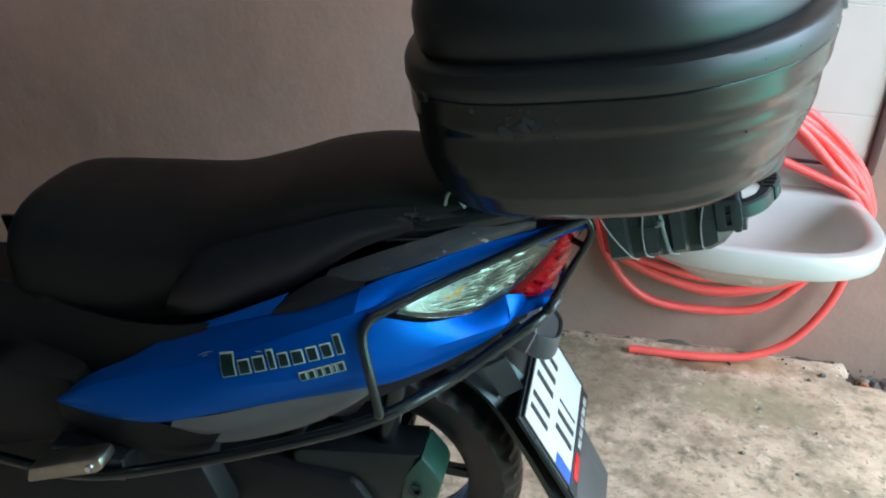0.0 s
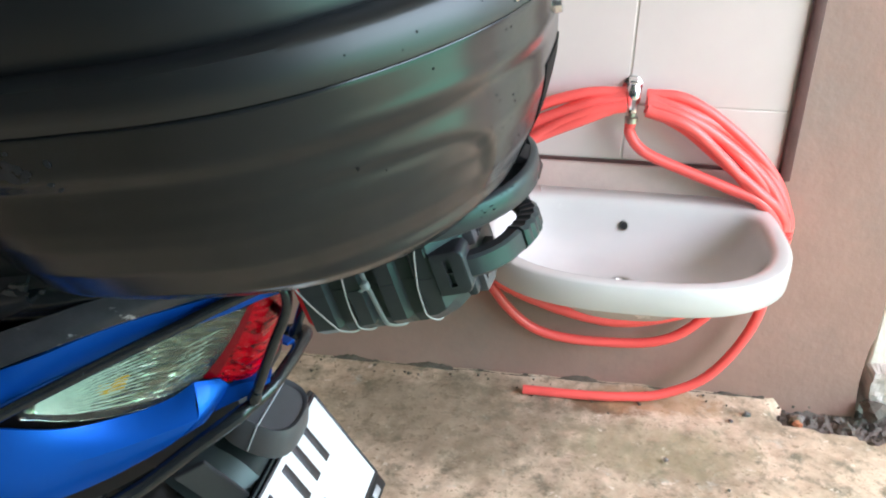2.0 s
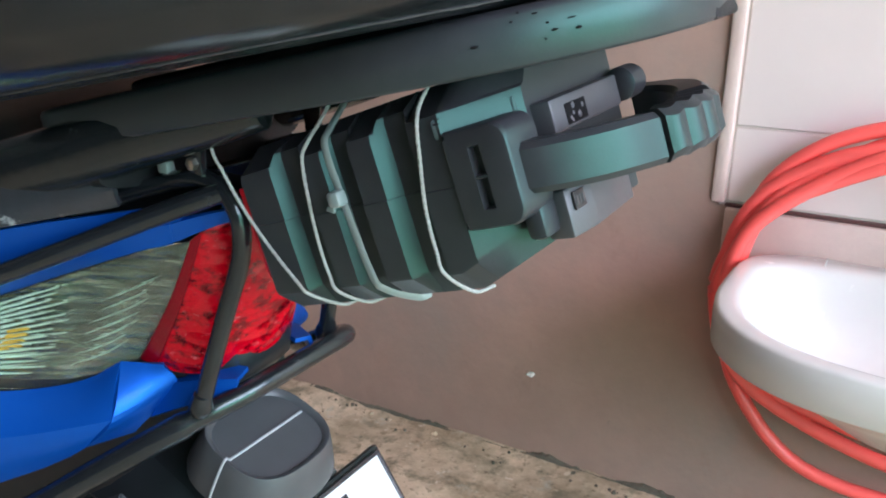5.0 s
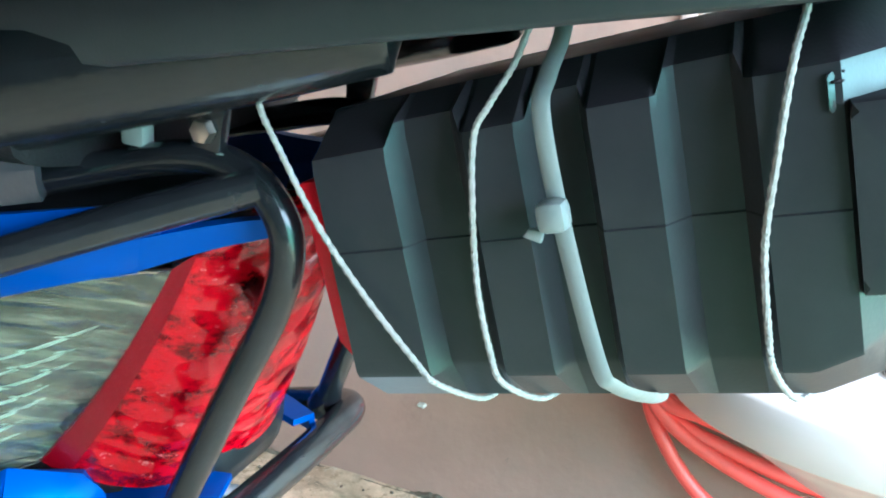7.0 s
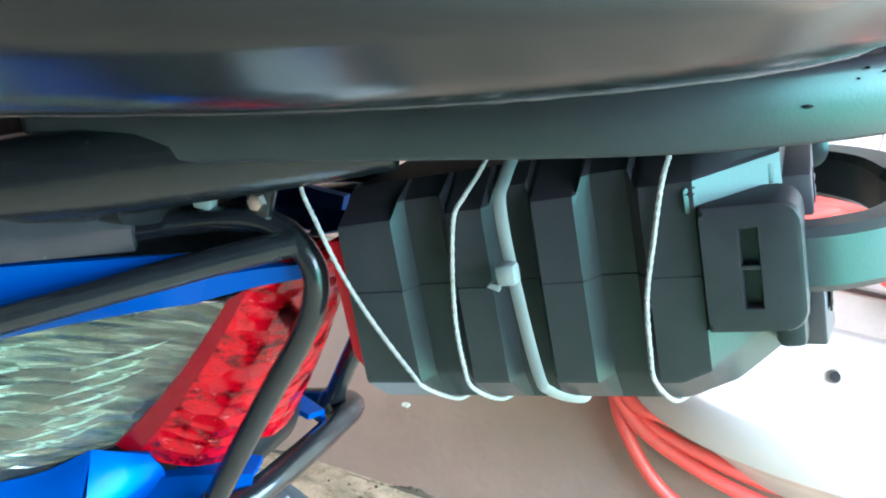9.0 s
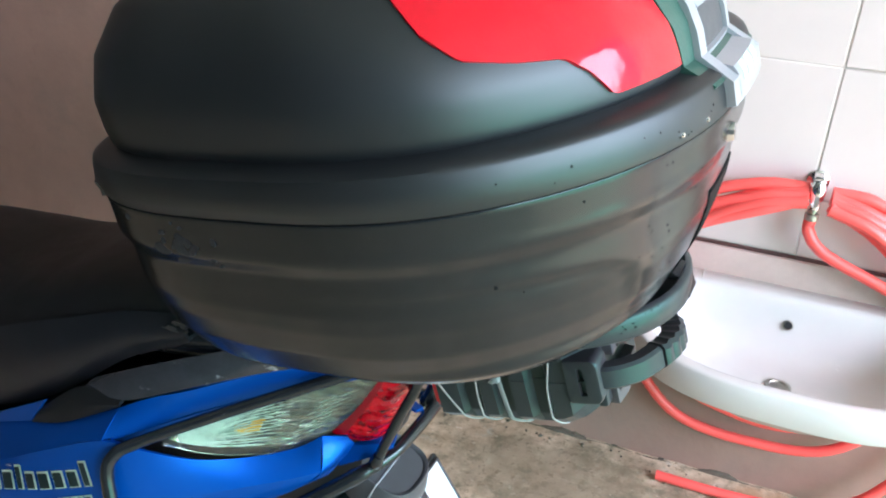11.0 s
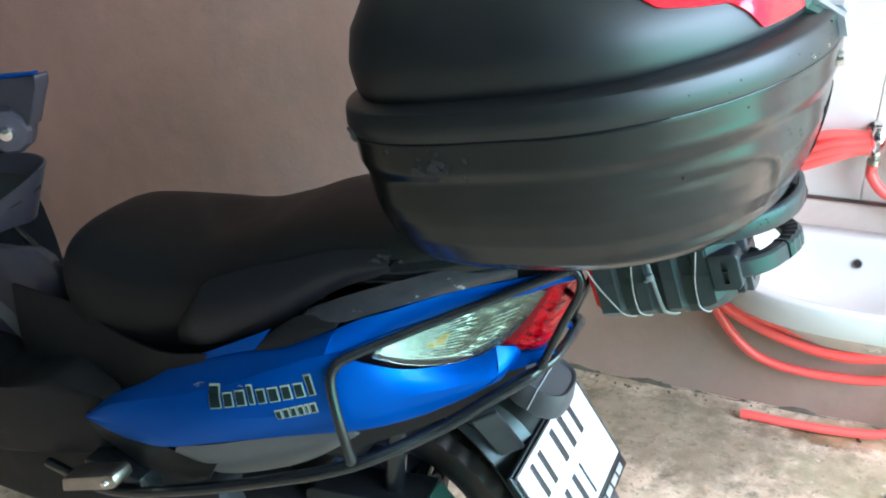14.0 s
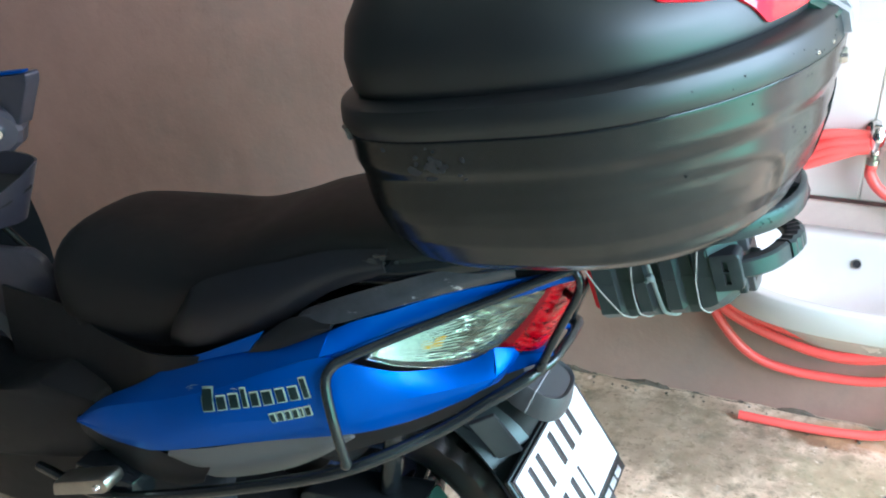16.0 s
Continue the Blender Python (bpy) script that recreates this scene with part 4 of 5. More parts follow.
def engine():
    box = part("air_box", prism([(-0.340, 0.250), (-0.335, 0.332), (-0.322, 0.342), (-0.127, 0.379), (-0.152, 0.334), (-0.160, 0.262)], -0.125, -0.055, 0.006), BLACKPL, bike, "black plastic air filter housing")
    # black housing's rear facet; the green light on it is put into its colour
    part("end_cap", prism([(-0.153, 0.333), (-0.128, 0.3775), (-0.100, 0.345), (-0.094, 0.328), (-0.100, 0.295), (-0.159, 0.277)], -0.128, -0.058, 0.005), GREENPL, box, "faceted end cap of the black housing, green light painted on")
    part("snorkel", moved(lathe([(0.006, -0.008), (0.010, 0.0), (0.012, 0.003), (0.008, 0.003), (0.006, -0.004)], 14, axis="y"), pose(-0.134, -0.130, 0.310, 0, 0, 180)), INK, box)
    part("intake_hose", tube([(-0.335, -0.09, 0.300), (-0.37, -0.10, 0.288), (-0.42, -0.10, 0.272), (-0.48, -0.09, 0.26), (-0.54, -0.08, 0.26)], lambda u: 0.021 + 0.002 * math.sin(u * 60), 40, 14), RUBBER, bike)
    part("hose_clip", moved(lathe([(0.024, -0.005), (0.026, -0.0045), (0.026, 0.0045), (0.024, 0.005)], 20, axis="x"), pose(-0.390, -0.10, 0.282, 0, -18, 0)), STEEL, bike, "bright steel hose clip")
    part("gear_case", moved(prism([(-0.26, -0.05), (0.05, -0.06), (0.09, 0), (0.05, 0.06), (-0.26, 0.07), (-0.30, 0.01)], -0.04, 0.03, 0.015), pose(-0.28, -0.10, 0.25)), VINYL, bike, "dull black engine and belt casing")
    part("swing_arm", prism([(-0.44, 0.20), (-0.20, 0.17), (-0.185, 0.26), (-0.20, 0.40), (-0.26, 0.50), (-0.44, 0.50)], 0.066, 0.096, 0.008), VINYL, bike, "dull black swing arm behind the wheel")
    part("shock_absorber", tube([(-0.20, -0.09, 0.30), (-0.17, -0.085, 0.53)], 0.016, 20, 12), TUBE, bike)
    peg = part("footpeg", prism([(-0.690, 0.330), (-0.566, 0.382), (-0.553, 0.395), (-0.556, 0.412), (-0.570, 0.410), (-0.680, 0.362)], -0.283, -0.245, 0.006), STEEL, bike, "folded worn metal foot peg")
    part("peg_pin", moved(lathe([(0.002, 0.006), (0.005, 0.005), (0.006, -0.006)], 12, axis="y"), pose(-0.572, -0.285, 0.396, 0, 0, 180)), CHROME, peg)
    part("peg_bracket", rbox(-0.67, -0.55, -0.245, -0.20, 0.33, 0.375, 0.006), TUBE, bike)


engine()


def crash_bars():
    r = 0.0056
    def weld(p, tilt=0):
        part("weld", moved(lathe([(0.0062, -0.006), (0.0078, -0.002), (0.0076, 0.002), (0.0066, 0.006), (0.0056, 0.010)], 14), pose(*p, 0, tilt, 0)), TUBE, bike)
    for s in (1, -1):
        # side loop along the lamp, then the rear hoop
        part("side_bar", tube([(-0.165, -0.226 * s, 0.545), (-0.178, -0.223 * s, 0.60), (-0.190, -0.213 * s, 0.645), (-0.186, -0.203 * s, 0.665), (-0.168, -0.1875 * s, 0.6765), (-0.10, -0.1400 * s, 0.7045), (-0.03, -0.0975 * s, 0.7333), (0.03, -0.063 * s, 0.7586), (0.062, -0.046 * s, 0.7715)],
                              lambda u: 0.0062 if u > 0.5 else 0.0068, 90, 12, up=(0, 1, 0)), TUBE, bike, "black enamelled crash bar tube")
        part("rear_hoop", tube([(0.027, -0.058 * s, 0.625), (0.040, -0.053 * s, 0.662), (0.054, -0.048 * s, 0.699), (0.066, -0.045 * s, 0.728), (0.0715, -0.045 * s, 0.749), (0.0685, -0.045 * s, 0.763), (0.056, -0.045 * s, 0.7735), (0.036, -0.046 * s, 0.7750), (-0.002, -0.050 * s, 0.764), (-0.06, -0.070 * s, 0.745), (-0.12, -0.092 * s, 0.725)],
                               r, 90, 12, up=(0, 1, 0)), TUBE, bike, "black enamelled rear hoop")
        weld((0.0285, -0.0575 * s, 0.6300), 20)
        weld((-0.165, -0.2255 * s, 0.541))
    part("lower_bar", tube([(-0.80, -0.22, 0.30), (-0.62, -0.25, 0.335), (-0.46, -0.25, 0.395), (-0.269, -0.236, 0.478), (-0.165, -0.212, 0.523), (-0.084, -0.142, 0.550), (-0.025, -0.098, 0.588), (0.016, -0.066, 0.615), (0.036, -0.036, 0.6265), (0.041, 0.0, 0.6290), (0.042, 0.036, 0.6290), (0.0385, 0.066, 0.6260), (0.016, 0.086, 0.612), (-0.025, 0.103, 0.590),
                            (-0.084, 0.135, 0.553), (-0.165, 0.19, 0.525), (-0.269, 0.225, 0.478), (-0.46, 0.25, 0.395)], lambda u: 0.0088 if u < 0.42 else 0.0074, 160, 12), TUBE, bike, "worn black lower crash rail")
    for s in (1, -1):
        part("grab_rail", tube([(-0.24, -0.105 * s, 0.745), (-0.14, -0.098 * s, 0.757), (-0.05, -0.080 * s, 0.780), (0.02, -0.066 * s, 0.802), (0.065, -0.056 * s, 0.815), (0.094, -0.050 * s, 0.8235), (0.106, -0.046 * s, 0.826)], lambda u: 0.0205 - 0.0085 * u - 0.010 * max(0, u - 0.93) / 0.07, 60, 16, flat=1.15), TUBE, bike, "scratched glossy black grab rail")
        for x, z0, z1, yy in ((0.045, 0.776, 0.803, 0.047), (-0.088, 0.738, 0.770, 0.083)):
            lug = part("rail_bracket", prism([(x - 0.006, z0), (x + 0.004, z0), (x + 0.008, z1), (x - 0.007, z1)], -yy * s - 0.0022, -yy * s + 0.0022, 0.0008), TUBE, bike, "small steel bracket of the rail")
            part("bracket_bolt", moved(lathe([(0.002, -0.004), (0.0036, -0.0035), (0.0038, 0.0)], 6, axis="y"), pose(x, -yy * s - 0.002 * s, (z0 + z1) / 2 - 0.004)), TIE if x < 0 else STEEL, lug)
    part("hoop_stay", tube([(0.066, -0.044, 0.727), (0.058, -0.036, 0.7275), (0.046, -0.026, 0.7275)], 0.0048, 12, 10), TUBE, bike, "short stay between hoop and lamp")
    part("rack_clip", rbox(0.0125, 0.0215, -0.0500, -0.0440, 0.7755, 0.7825, 0.0012), TIE, bike, "pale plastic clip on the hoop")
    part("string_knot", tube([(0.030, -0.060, 0.7960), (0.040, -0.062, 0.7975), (0.0520, -0.060, 0.7985)], 0.0016, 14, 8), STRING, bike, "pale string turned round the rail")


crash_bars()


def plate_assembly():
    # plate leans back: top edge forward, bottom edge to the rear
    tilt = math.degrees(math.atan2(0.08, 0.123))
    M = pose(0.0155, -0.12, 0.4860) @ pose(0, 0, 0, 0, 0, 90) @ pose(0, 0, 0, 90 - tilt, 0, 0)
    # plate axes: x across, y up along the plate, z out to the rear
    holder = part("plate_holder", moved(rbox(-0.004, 0.246, -0.172, 0.004, -0.012, -0.004, 0.003), M), BLACKPL, bike)
    pl = part("number_plate", moved(rbox(0.0, 0.24, -0.147, 0.0, -0.004, 0.0, 0.0015), M), PLATE, bike, "white number plate in a black holder")
    part("plate_rim", moved(join(join(join(rbox(0.0, 0.24, -0.0035, 0.0005, -0.003, 0.0015, 0.001), rbox(0, 0.24, -0.1475, -0.1435, -0.003, 0.0015, 0.001)), rbox(0, 0.0035, -0.147, 0, -0.003, 0.0015, 0.001)), rbox(0.2365, 0.24, -0.147, 0, -0.003, 0.0015, 0.001)), M), INK, pl)
    part("blue_band", moved(rbox(0.004, 0.030, -0.143, -0.098, -0.001, 0.0008, 0.0003), M), PLATEBLUE, pl)
    for x0, x1, y0 in ((0.030, 0.052, -0.064), (0.058, 0.081, -0.064), (0.104, 0.130, -0.064), (0.137, 0.164, -0.064), (0.172, 0.196, -0.064), (0.062, 0.086, -0.136), (0.094, 0.118, -0.136), (0.128, 0.139, -0.136)):
        part("plate_bar", moved(rbox(x0 + 0.25 * (x1 - x0), x1 - 0.25 * (x1 - x0), y0, y0 + 0.052, -0.001, 0.001, 0.0005), M), INK, pl)
    part("dealer_strip", moved(rbox(0.0, 0.24, -0.170, -0.149, -0.004, -0.001, 0.001), M), BLACKPL, pl)
    for k in range(5):
        part("dealer_bar", moved(rbox(0.10 + 0.026 * k, 0.120 + 0.026 * k, -0.165, -0.155, -0.002, 0.0, 0.0003), M), SILVERPL, pl)
    part("dealer_mark", moved(rbox(0.03, 0.085, -0.167, -0.152, -0.002, 0.0, 0.0003), M), RED_GLOSS, pl)
    part("mud_flap", moved(prism([(0.03, -0.16), (0.21, -0.16), (0.19, -0.30), (0.05, -0.30)], -0.03, -0.02, 0.004, "xy"), M), GREYPL, bike)
    part("plate_arm", ruled([(-0.12, -0.07, 0.52), (-0.04, -0.085, 0.475), (0.03, -0.09, 0.385), (0.09, -0.085, 0.28)], [(-0.10, -0.03, 0.545), (-0.01, -0.03, 0.50), (0.045, -0.03, 0.41), (0.10, -0.03, 0.30)], 16, 4, (0, 0, 0), 0.012), BLACKPL, bike, "black plastic plate carrier", angle=20)
    part("plate_arm", ruled([(-0.10, -0.03, 0.545), (-0.01, -0.03, 0.50), (0.045, -0.03, 0.41), (0.10, -0.03, 0.30)], [(-0.10, 0.08, 0.545), (-0.01, 0.08, 0.50), (0.045, 0.08, 0.41), (0.10, 0.08, 0.30)], 16, 4, (0, 0, 0), 0.012), BLACKPL, bike, angle=20)
    fin = bmesh.new()
    corners = [Vector(p) for p in ((-0.052, -0.105, 0.551), (-0.022, -0.091, 0.566), (0.006, -0.060, 0.4916), (-0.024, -0.074, 0.477))]
    out = (corners[1] - corners[0]).cross(corners[2] - corners[0]).normalized() * 0.006
    ring_faces(fin, [[fin.verts.new(p - out * k) for p in corners] for k in (0, 1)])
    bmesh.ops.bevel(fin, geom=fin.edges[:], offset=0.001, segments=2, affect="EDGES")
    part("carrier_fin", fin, CASEPL, bike, "flat grey fin of the plate carrier")
    dome = bmesh.new()
    rings = []
    for z, a, b in ((0.008, 0.046, 0.050), (0.012, 0.0465, 0.050), (0.030, 0.0425, 0.0455), (0.0415, 0.0395, 0.042), (0.0432, 0.0385, 0.041), (0.0425, 0.0360, 0.0385), (0.0395, 0.034, 0.0365), (0.0395, 0.010, 0.012)):
        ring = []
        for k in range(32):
            t = 2 * math.pi * k / 32
            c, q = math.cos(t), math.sin(t)
            ring.append(dome.verts.new((a * math.copysign(abs(c) ** 0.72, c), b * math.copysign(abs(q) ** 0.72, q), z)))
        rings.append(ring)
    ring_faces(dome, rings)
    part("plate_lamp", moved(dome, pose(0.0, 0.005, 0.530, 0, 20, 0)), GREYPL, bike, "rounded grey plastic plate lamp housing", angle=50)
    part("lamp_seam", moved(tube([(0.0, -0.0503, 0.010), (0.0, -0.0480, 0.022), (0.0, -0.0425, 0.0410), (0.0, -0.039, 0.0435), (0.0, -0.034, 0.0402), (0.0, 0, 0.0402), (0.0, 0.034, 0.0402)], 0.0011, 30, 6), pose(0.0, 0.005, 0.530, 0, 20, 0)), SILVERPL, bike)


plate_assembly()


def front_cowl():
    part("leg_shield", ruled([(-1.20, -0.19, 0.28), (-1.19, -0.19, 0.45), (-1.17, -0.16, 0.60), (-1.16, -0.13, 0.72)], [(-1.20, 0.19, 0.28), (-1.19, 0.19, 0.45), (-1.17, 0.16, 0.60), (-1.16, 0.13, 0.72)], 18, 12, (-0.05, 0, 0), 0.008), BLACKPL, bike)
    part("tunnel", ruled([(-1.06, -0.07, 0.46), (-0.98, -0.075, 0.40), (-0.90, -0.085, 0.37), (-0.80, -0.10, 0.42)], [(-1.06, 0.07, 0.46), (-0.98, 0.075, 0.40), (-0.90, 0.085, 0.37), (-0.80, 0.10, 0.42)], 18, 8, (0, 0, 0.06), 0.006), GREYPL, bike, "dark grey plastic centre tunnel")
    rim = [(-1.12, -0.06, 0.610), (-1.015, -0.02, 0.670), (-0.937, 0.018, 0.728), (-0.950, 0.045, 0.736), (-1.02, 0.057, 0.734), (-1.13, 0.060, 0.712)]
    foot = [(-1.13, -0.06, 0.545), (-1.045, -0.02, 0.600), (-1.003, 0.015, 0.613), (-1.010, 0.040, 0.618), (-1.05, 0.055, 0.620), (-1.13, 0.060, 0.620)]
    bin_ = part("glove_bin", ruled(foot, rim, 40, 6, (0, 0, 0), 0.004), KNEE, bike, "slate plastic open glove bin", angle=50)
    # black sheet that paints in the shade inside the bin
    part("bin_dark_inside", ruled([(-1.12, -0.052, 0.590), (-1.010, -0.012, 0.652), (-0.955, 0.020, 0.690)], [(-1.12, 0.054, 0.680), (-1.04, 0.050, 0.690), (-0.965, 0.038, 0.700)], 16, 6, (0, 0, 0), 0.004), INK, bin_)
    part("lock_cap", moved(lathe([(0.005, 0.034), (0.020, 0.036), (0.034, 0.034), (0.041, 0.026), (0.044, 0.012), (0.044, -0.010), (0.040, -0.030)], 10, axis="y"), pose(-1.036, 0.058, 0.778, 0, 0, 220)), KNEE, bike, "faceted slate cap round the ignition lock", angle=20)
    part("key", moved(lathe([(0.003, 0.008), (0.011, 0.007), (0.013, 0.0), (0.013, -0.01)], 16, axis="y"), pose(-1.011, 0.028, 0.780, 0, 0, 220)), CHROME, bike, "bright metal ignition lock")
    part("handlebar_cowl", prism([(-1.20, 0.858), (-1.029, 0.870), (-0.935, 0.8865), (-0.931, 0.882), (-0.938, 0.866), (-0.984, 0.788), (-1.06, 0.785), (-1.20, 0.77)], 0.056, 0.085, 0.004), KNEE, bike, "slate handlebar cover with a blue top edge")
    part("cowl_edge", prism([(-1.20, 0.859), (-1.029, 0.8710), (-0.935, 0.8875), (-0.932, 0.8925), (-1.029, 0.8775), (-1.20, 0.866)], 0.052, 0.066, 0.001), BLUE, bike, "thin blue rim of the cover")
    part("bag_hook", tube([(-1.04, 0.0, 0.615), (-1.01, 0.0, 0.591), (-0.97, 0.0, 0.560), (-0.92, 0.0, 0.515)], 0.007, 20, 10), TUBE, bike)


front_cowl()

# ---------------------------------------------------------------- top box
BOX = BIKE @ pose(0.07, 0.04, 0.843, 0, -10.5, 0)
top_box = thing("top_box", BOX, "large black plastic top box with red reflectors on a scooter rack", "top box")
# height, front, rear, half width
PROFILE = [(0, -0.15, 0.180, 0.206), (0.006, -0.172, 0.200, 0.232), (0.02, -0.19, 0.220, 0.251), (0.05, -0.203, 0.239, 0.27), (0.075, -0.2075, 0.2490, 0.2797), (0.09, -0.2088, 0.2535, 0.2833), (0.097, -0.2089, 0.2545, 0.2838), (0.118, -0.2092, 0.2577, 0.2858), (0.122, -0.2094, 0.2588, 0.2866), (0.134, -0.2104, 0.2645, 0.2938), (0.138, -0.2105, 0.2655, 0.2948), (0.144, -0.2102, 0.2662, 0.2952), (0.158, -0.2095, 0.269, 0.2967), (0.164, -0.2098, 0.2702, 0.2975), (0.165, -0.2095, 0.2701, 0.2972), (0.1658, -0.2095, 0.2703, 0.2974), (0.1668, -0.2099, 0.2707, 0.2979), (0.177, -0.212, 0.2703, 0.302), (0.189, -0.2105, 0.2684, 0.3008), (0.194, -0.2085, 0.2664, 0.2996), (0.1975, -0.2015, 0.2594, 0.2918), (0.2, -0.1935, 0.2445, 0.283), (0.203, -0.195, 0.246, 0.285), (0.214, -0.196, 0.2451, 0.2875), (0.235, -0.196, 0.2409, 0.2885), (0.265, -0.188, 0.2228, 0.28), (0.295, -0.17, 0.1916, 0.258), (0.315, -0.142, 0.1488, 0.225), (0.331, -0.095, 0.0864, 0.17), (0.34, -0.05, 0.025, 0.1)]


def box_at(a, h, off=0.0):
    """The box's skin at the angle a (0: the rear, -90: the near side) and the height h."""
    hs = [p[0] for p in PROFILE]
    f, r, w = (float(np.interp(h, hs, [p[k] for p in PROFILE])) for k in (1, 2, 3))
    c, s = math.cos(a), math.sin(a)
    e = 2 / (2.6 + 0.8 * max(0.0, 1 - h / 0.03)) if c > 0 else 2 / 3.6
    x = math.copysign(abs(c) ** e, c)
    y = math.copysign(abs(s) ** e, s)
    cx = (f + r) / 2
    px = cx + x * (r - f) / 2
    taper = 1 - 0.16 * max(0, x) ** 2
    n = Vector((c, s, 0)) * off
    return Vector((px, y * w * taper, h)) + n


def skin(a0, a1, lo, hi, off=0.004, thick=0.006, n=30, m=10):
    """A patch that follows the box's skin between two angles and two heights."""
    bm = bmesh.new()
    g = []
    for i in range(n):
        u = i / (n - 1)
        row = []
        for j in range(m):
            h = lo(u) + (hi(u) - lo(u)) * j / (m - 1)
            a = (a0(h) if callable(a0) else a0) * (1 - u) + (a1(h) if callable(a1) else a1) * u
            row.append(bm.verts.new(box_at(radians(a), h, off)))
        g.append(row)
    ring_faces(bm, g, closed=False, cap=False)
    bmesh.ops.recalc_face_normals(bm, faces=bm.faces[:])
    bmesh.ops.solidify(bm, geom=bm.faces[:], thickness=thick)
    return bm


# moulded channel of the tub, from its foot near the rear corner up and along the flank
CHANNEL = [(-30.5, 0.028), (-31.0, 0.045), (-31.5, 0.060), (-32.5, 0.074), (-34.5, 0.086), (-38.5, 0.0945), (-45.0, 0.0990), (-55.0, 0.1025), (-65.0, 0.1040), (-78.0, 0.1045), (-92.0, 0.1045)]


def channel_depth(a, h):
    """How far the panel inside the moulded arch lies back at the angle a and the height h."""
    k, best = 0.0055, 1.0  # k: metres of skin to a degree
    a = -abs(a)
    for (a0, h0), (a1, h1) in zip(CHANNEL, CHANNEL[1:]):
        ux, uy, px, py = (a1 - a0) * k, h1 - h0, (a - a0) * k, h - h0
        t = min(1, max(0, (px * ux + py * uy) / (ux * ux + uy * uy)))
        best = min(best, math.hypot(px - t * ux, py - t * uy))
    inside = a < -30.5 and h < float(np.interp(-a, [-c[0] for c in CHANNEL], [c[1] for c in CHANNEL]))
    step = min(1, max(0, 0.5 + (best if inside else -best) / 0.009))
    fade = min(1, max(0, (h - 0.022) / 0.045)) * min(1, max(0, (96 + a) / 40))
    return 0.0034 * fade * step * step * (3 - 2 * step)


def build_box():
    for name, lo, hi in (("tub", 0.0, 0.1650), ("lid", 0.1658, 0.340)):
        hs = [p[0] for p in PROFILE if lo <= p[0] <= hi]
        fine = []
        for a, b in zip(hs, hs[1:]):
            steps = max(2, int((b - a) / 0.003)) if name == "tub" else 2
            fine += [a + (b - a) * i / steps for i in range(steps)]
        fine.append(hs[-1])
        turns = [-180 + 1.5 * k for k in range(240)]
        bm = bmesh.new()
        rings = [[bm.verts.new(box_at(radians(a), h, -channel_depth(a, h) if name == "tub" else 0)) for a in turns] for h in fine]
        ring_faces(bm, rings)
        part(name, bm, BOXPL if name == "tub" else LIDPL, top_box, angle=50)
    low = lambda u: float(np.interp(u, (0, 0.06, 0.15, 0.32, 0.48, 0.56, 0.62, 1), (0.292, 0.267, 0.250, 0.243, 0.239, 0.226, 0.2085, 0.2075)))
    for s in (1, -1):
        part("reflector", skin(-66 * s, lambda h: (-15 - 40 * (h - 0.208)) * s, low, lambda u: 0.317, 0.003, 0.006, 50, 12), RED_GLOSS, top_box, "glossy red wrap-round reflector")
        for k in range(2):
            part("rivet", moved(lathe([(0.0008, 0.0012), (0.0018, 0.0008), (0.0022, -0.001)], 10, axis="x"), Matrix.Translation(box_at(radians((-25 + 8 * k) * s), 0.172, 0.0))), CHROME, top_box, "small bright rivet")
    part("rear_panel", skin(lambda h: -14 - 40 * (h - 0.208), lambda h: 14 + 40 * (h - 0.208), lambda u: 0.190, lambda u: 0.317, 0.002), GREENPL, top_box, "dark green centre panel of the lid")
    for a, b, c, d in ((-9, -6, 0.170, 0.295), (6, 9, 0.170, 0.295), (-6, 6, 0.170, 0.205), (-6, 6, 0.238, 0.255), (-6, 6, 0.281, 0.295)):
        part("latch_frame", skin(a, b, lambda u, c=c: c, lambda u, d=d: d, 0.007, 0.010, 8, 8), SILVERPL, top_box, "silver latch surround")
    part("latch_recess", skin(-6, 6, lambda u: 0.205, lambda u: 0.281, 0.0035, 0.003, 8, 8), GREYPL, top_box)
    for k in range(3):
        part("latch_mark", skin(-4 + 2.6 * k, -2.4 + 2.6 * k, lambda u: 0.182, lambda u: 0.195, 0.0078, 0.002, 4, 3), DECAL, top_box)
    part("key_lock", moved(lathe([(0.002, 0.004), (0.007, 0.0035), (0.008, 0), (0.008, -0.006)], 18, axis="x"), Matrix.Translation(box_at(radians(-4), 0.142, 0.001))), CHROME, top_box, "round metal key lock")
    # catch recess as a flush black patch, its shade painted rather than sunk
    part("rear_recess_dark", skin(-7, 7, lambda u: 0.022, lambda u: 0.098, 0.0012, 0.004, 8, 6), CHIP_RECESS, top_box)
    part("front_tab", skin(-136, -130, lambda u: 0.160, lambda u: 0.172, 0.004, 0.006, 5, 5), INK, top_box)


build_box()


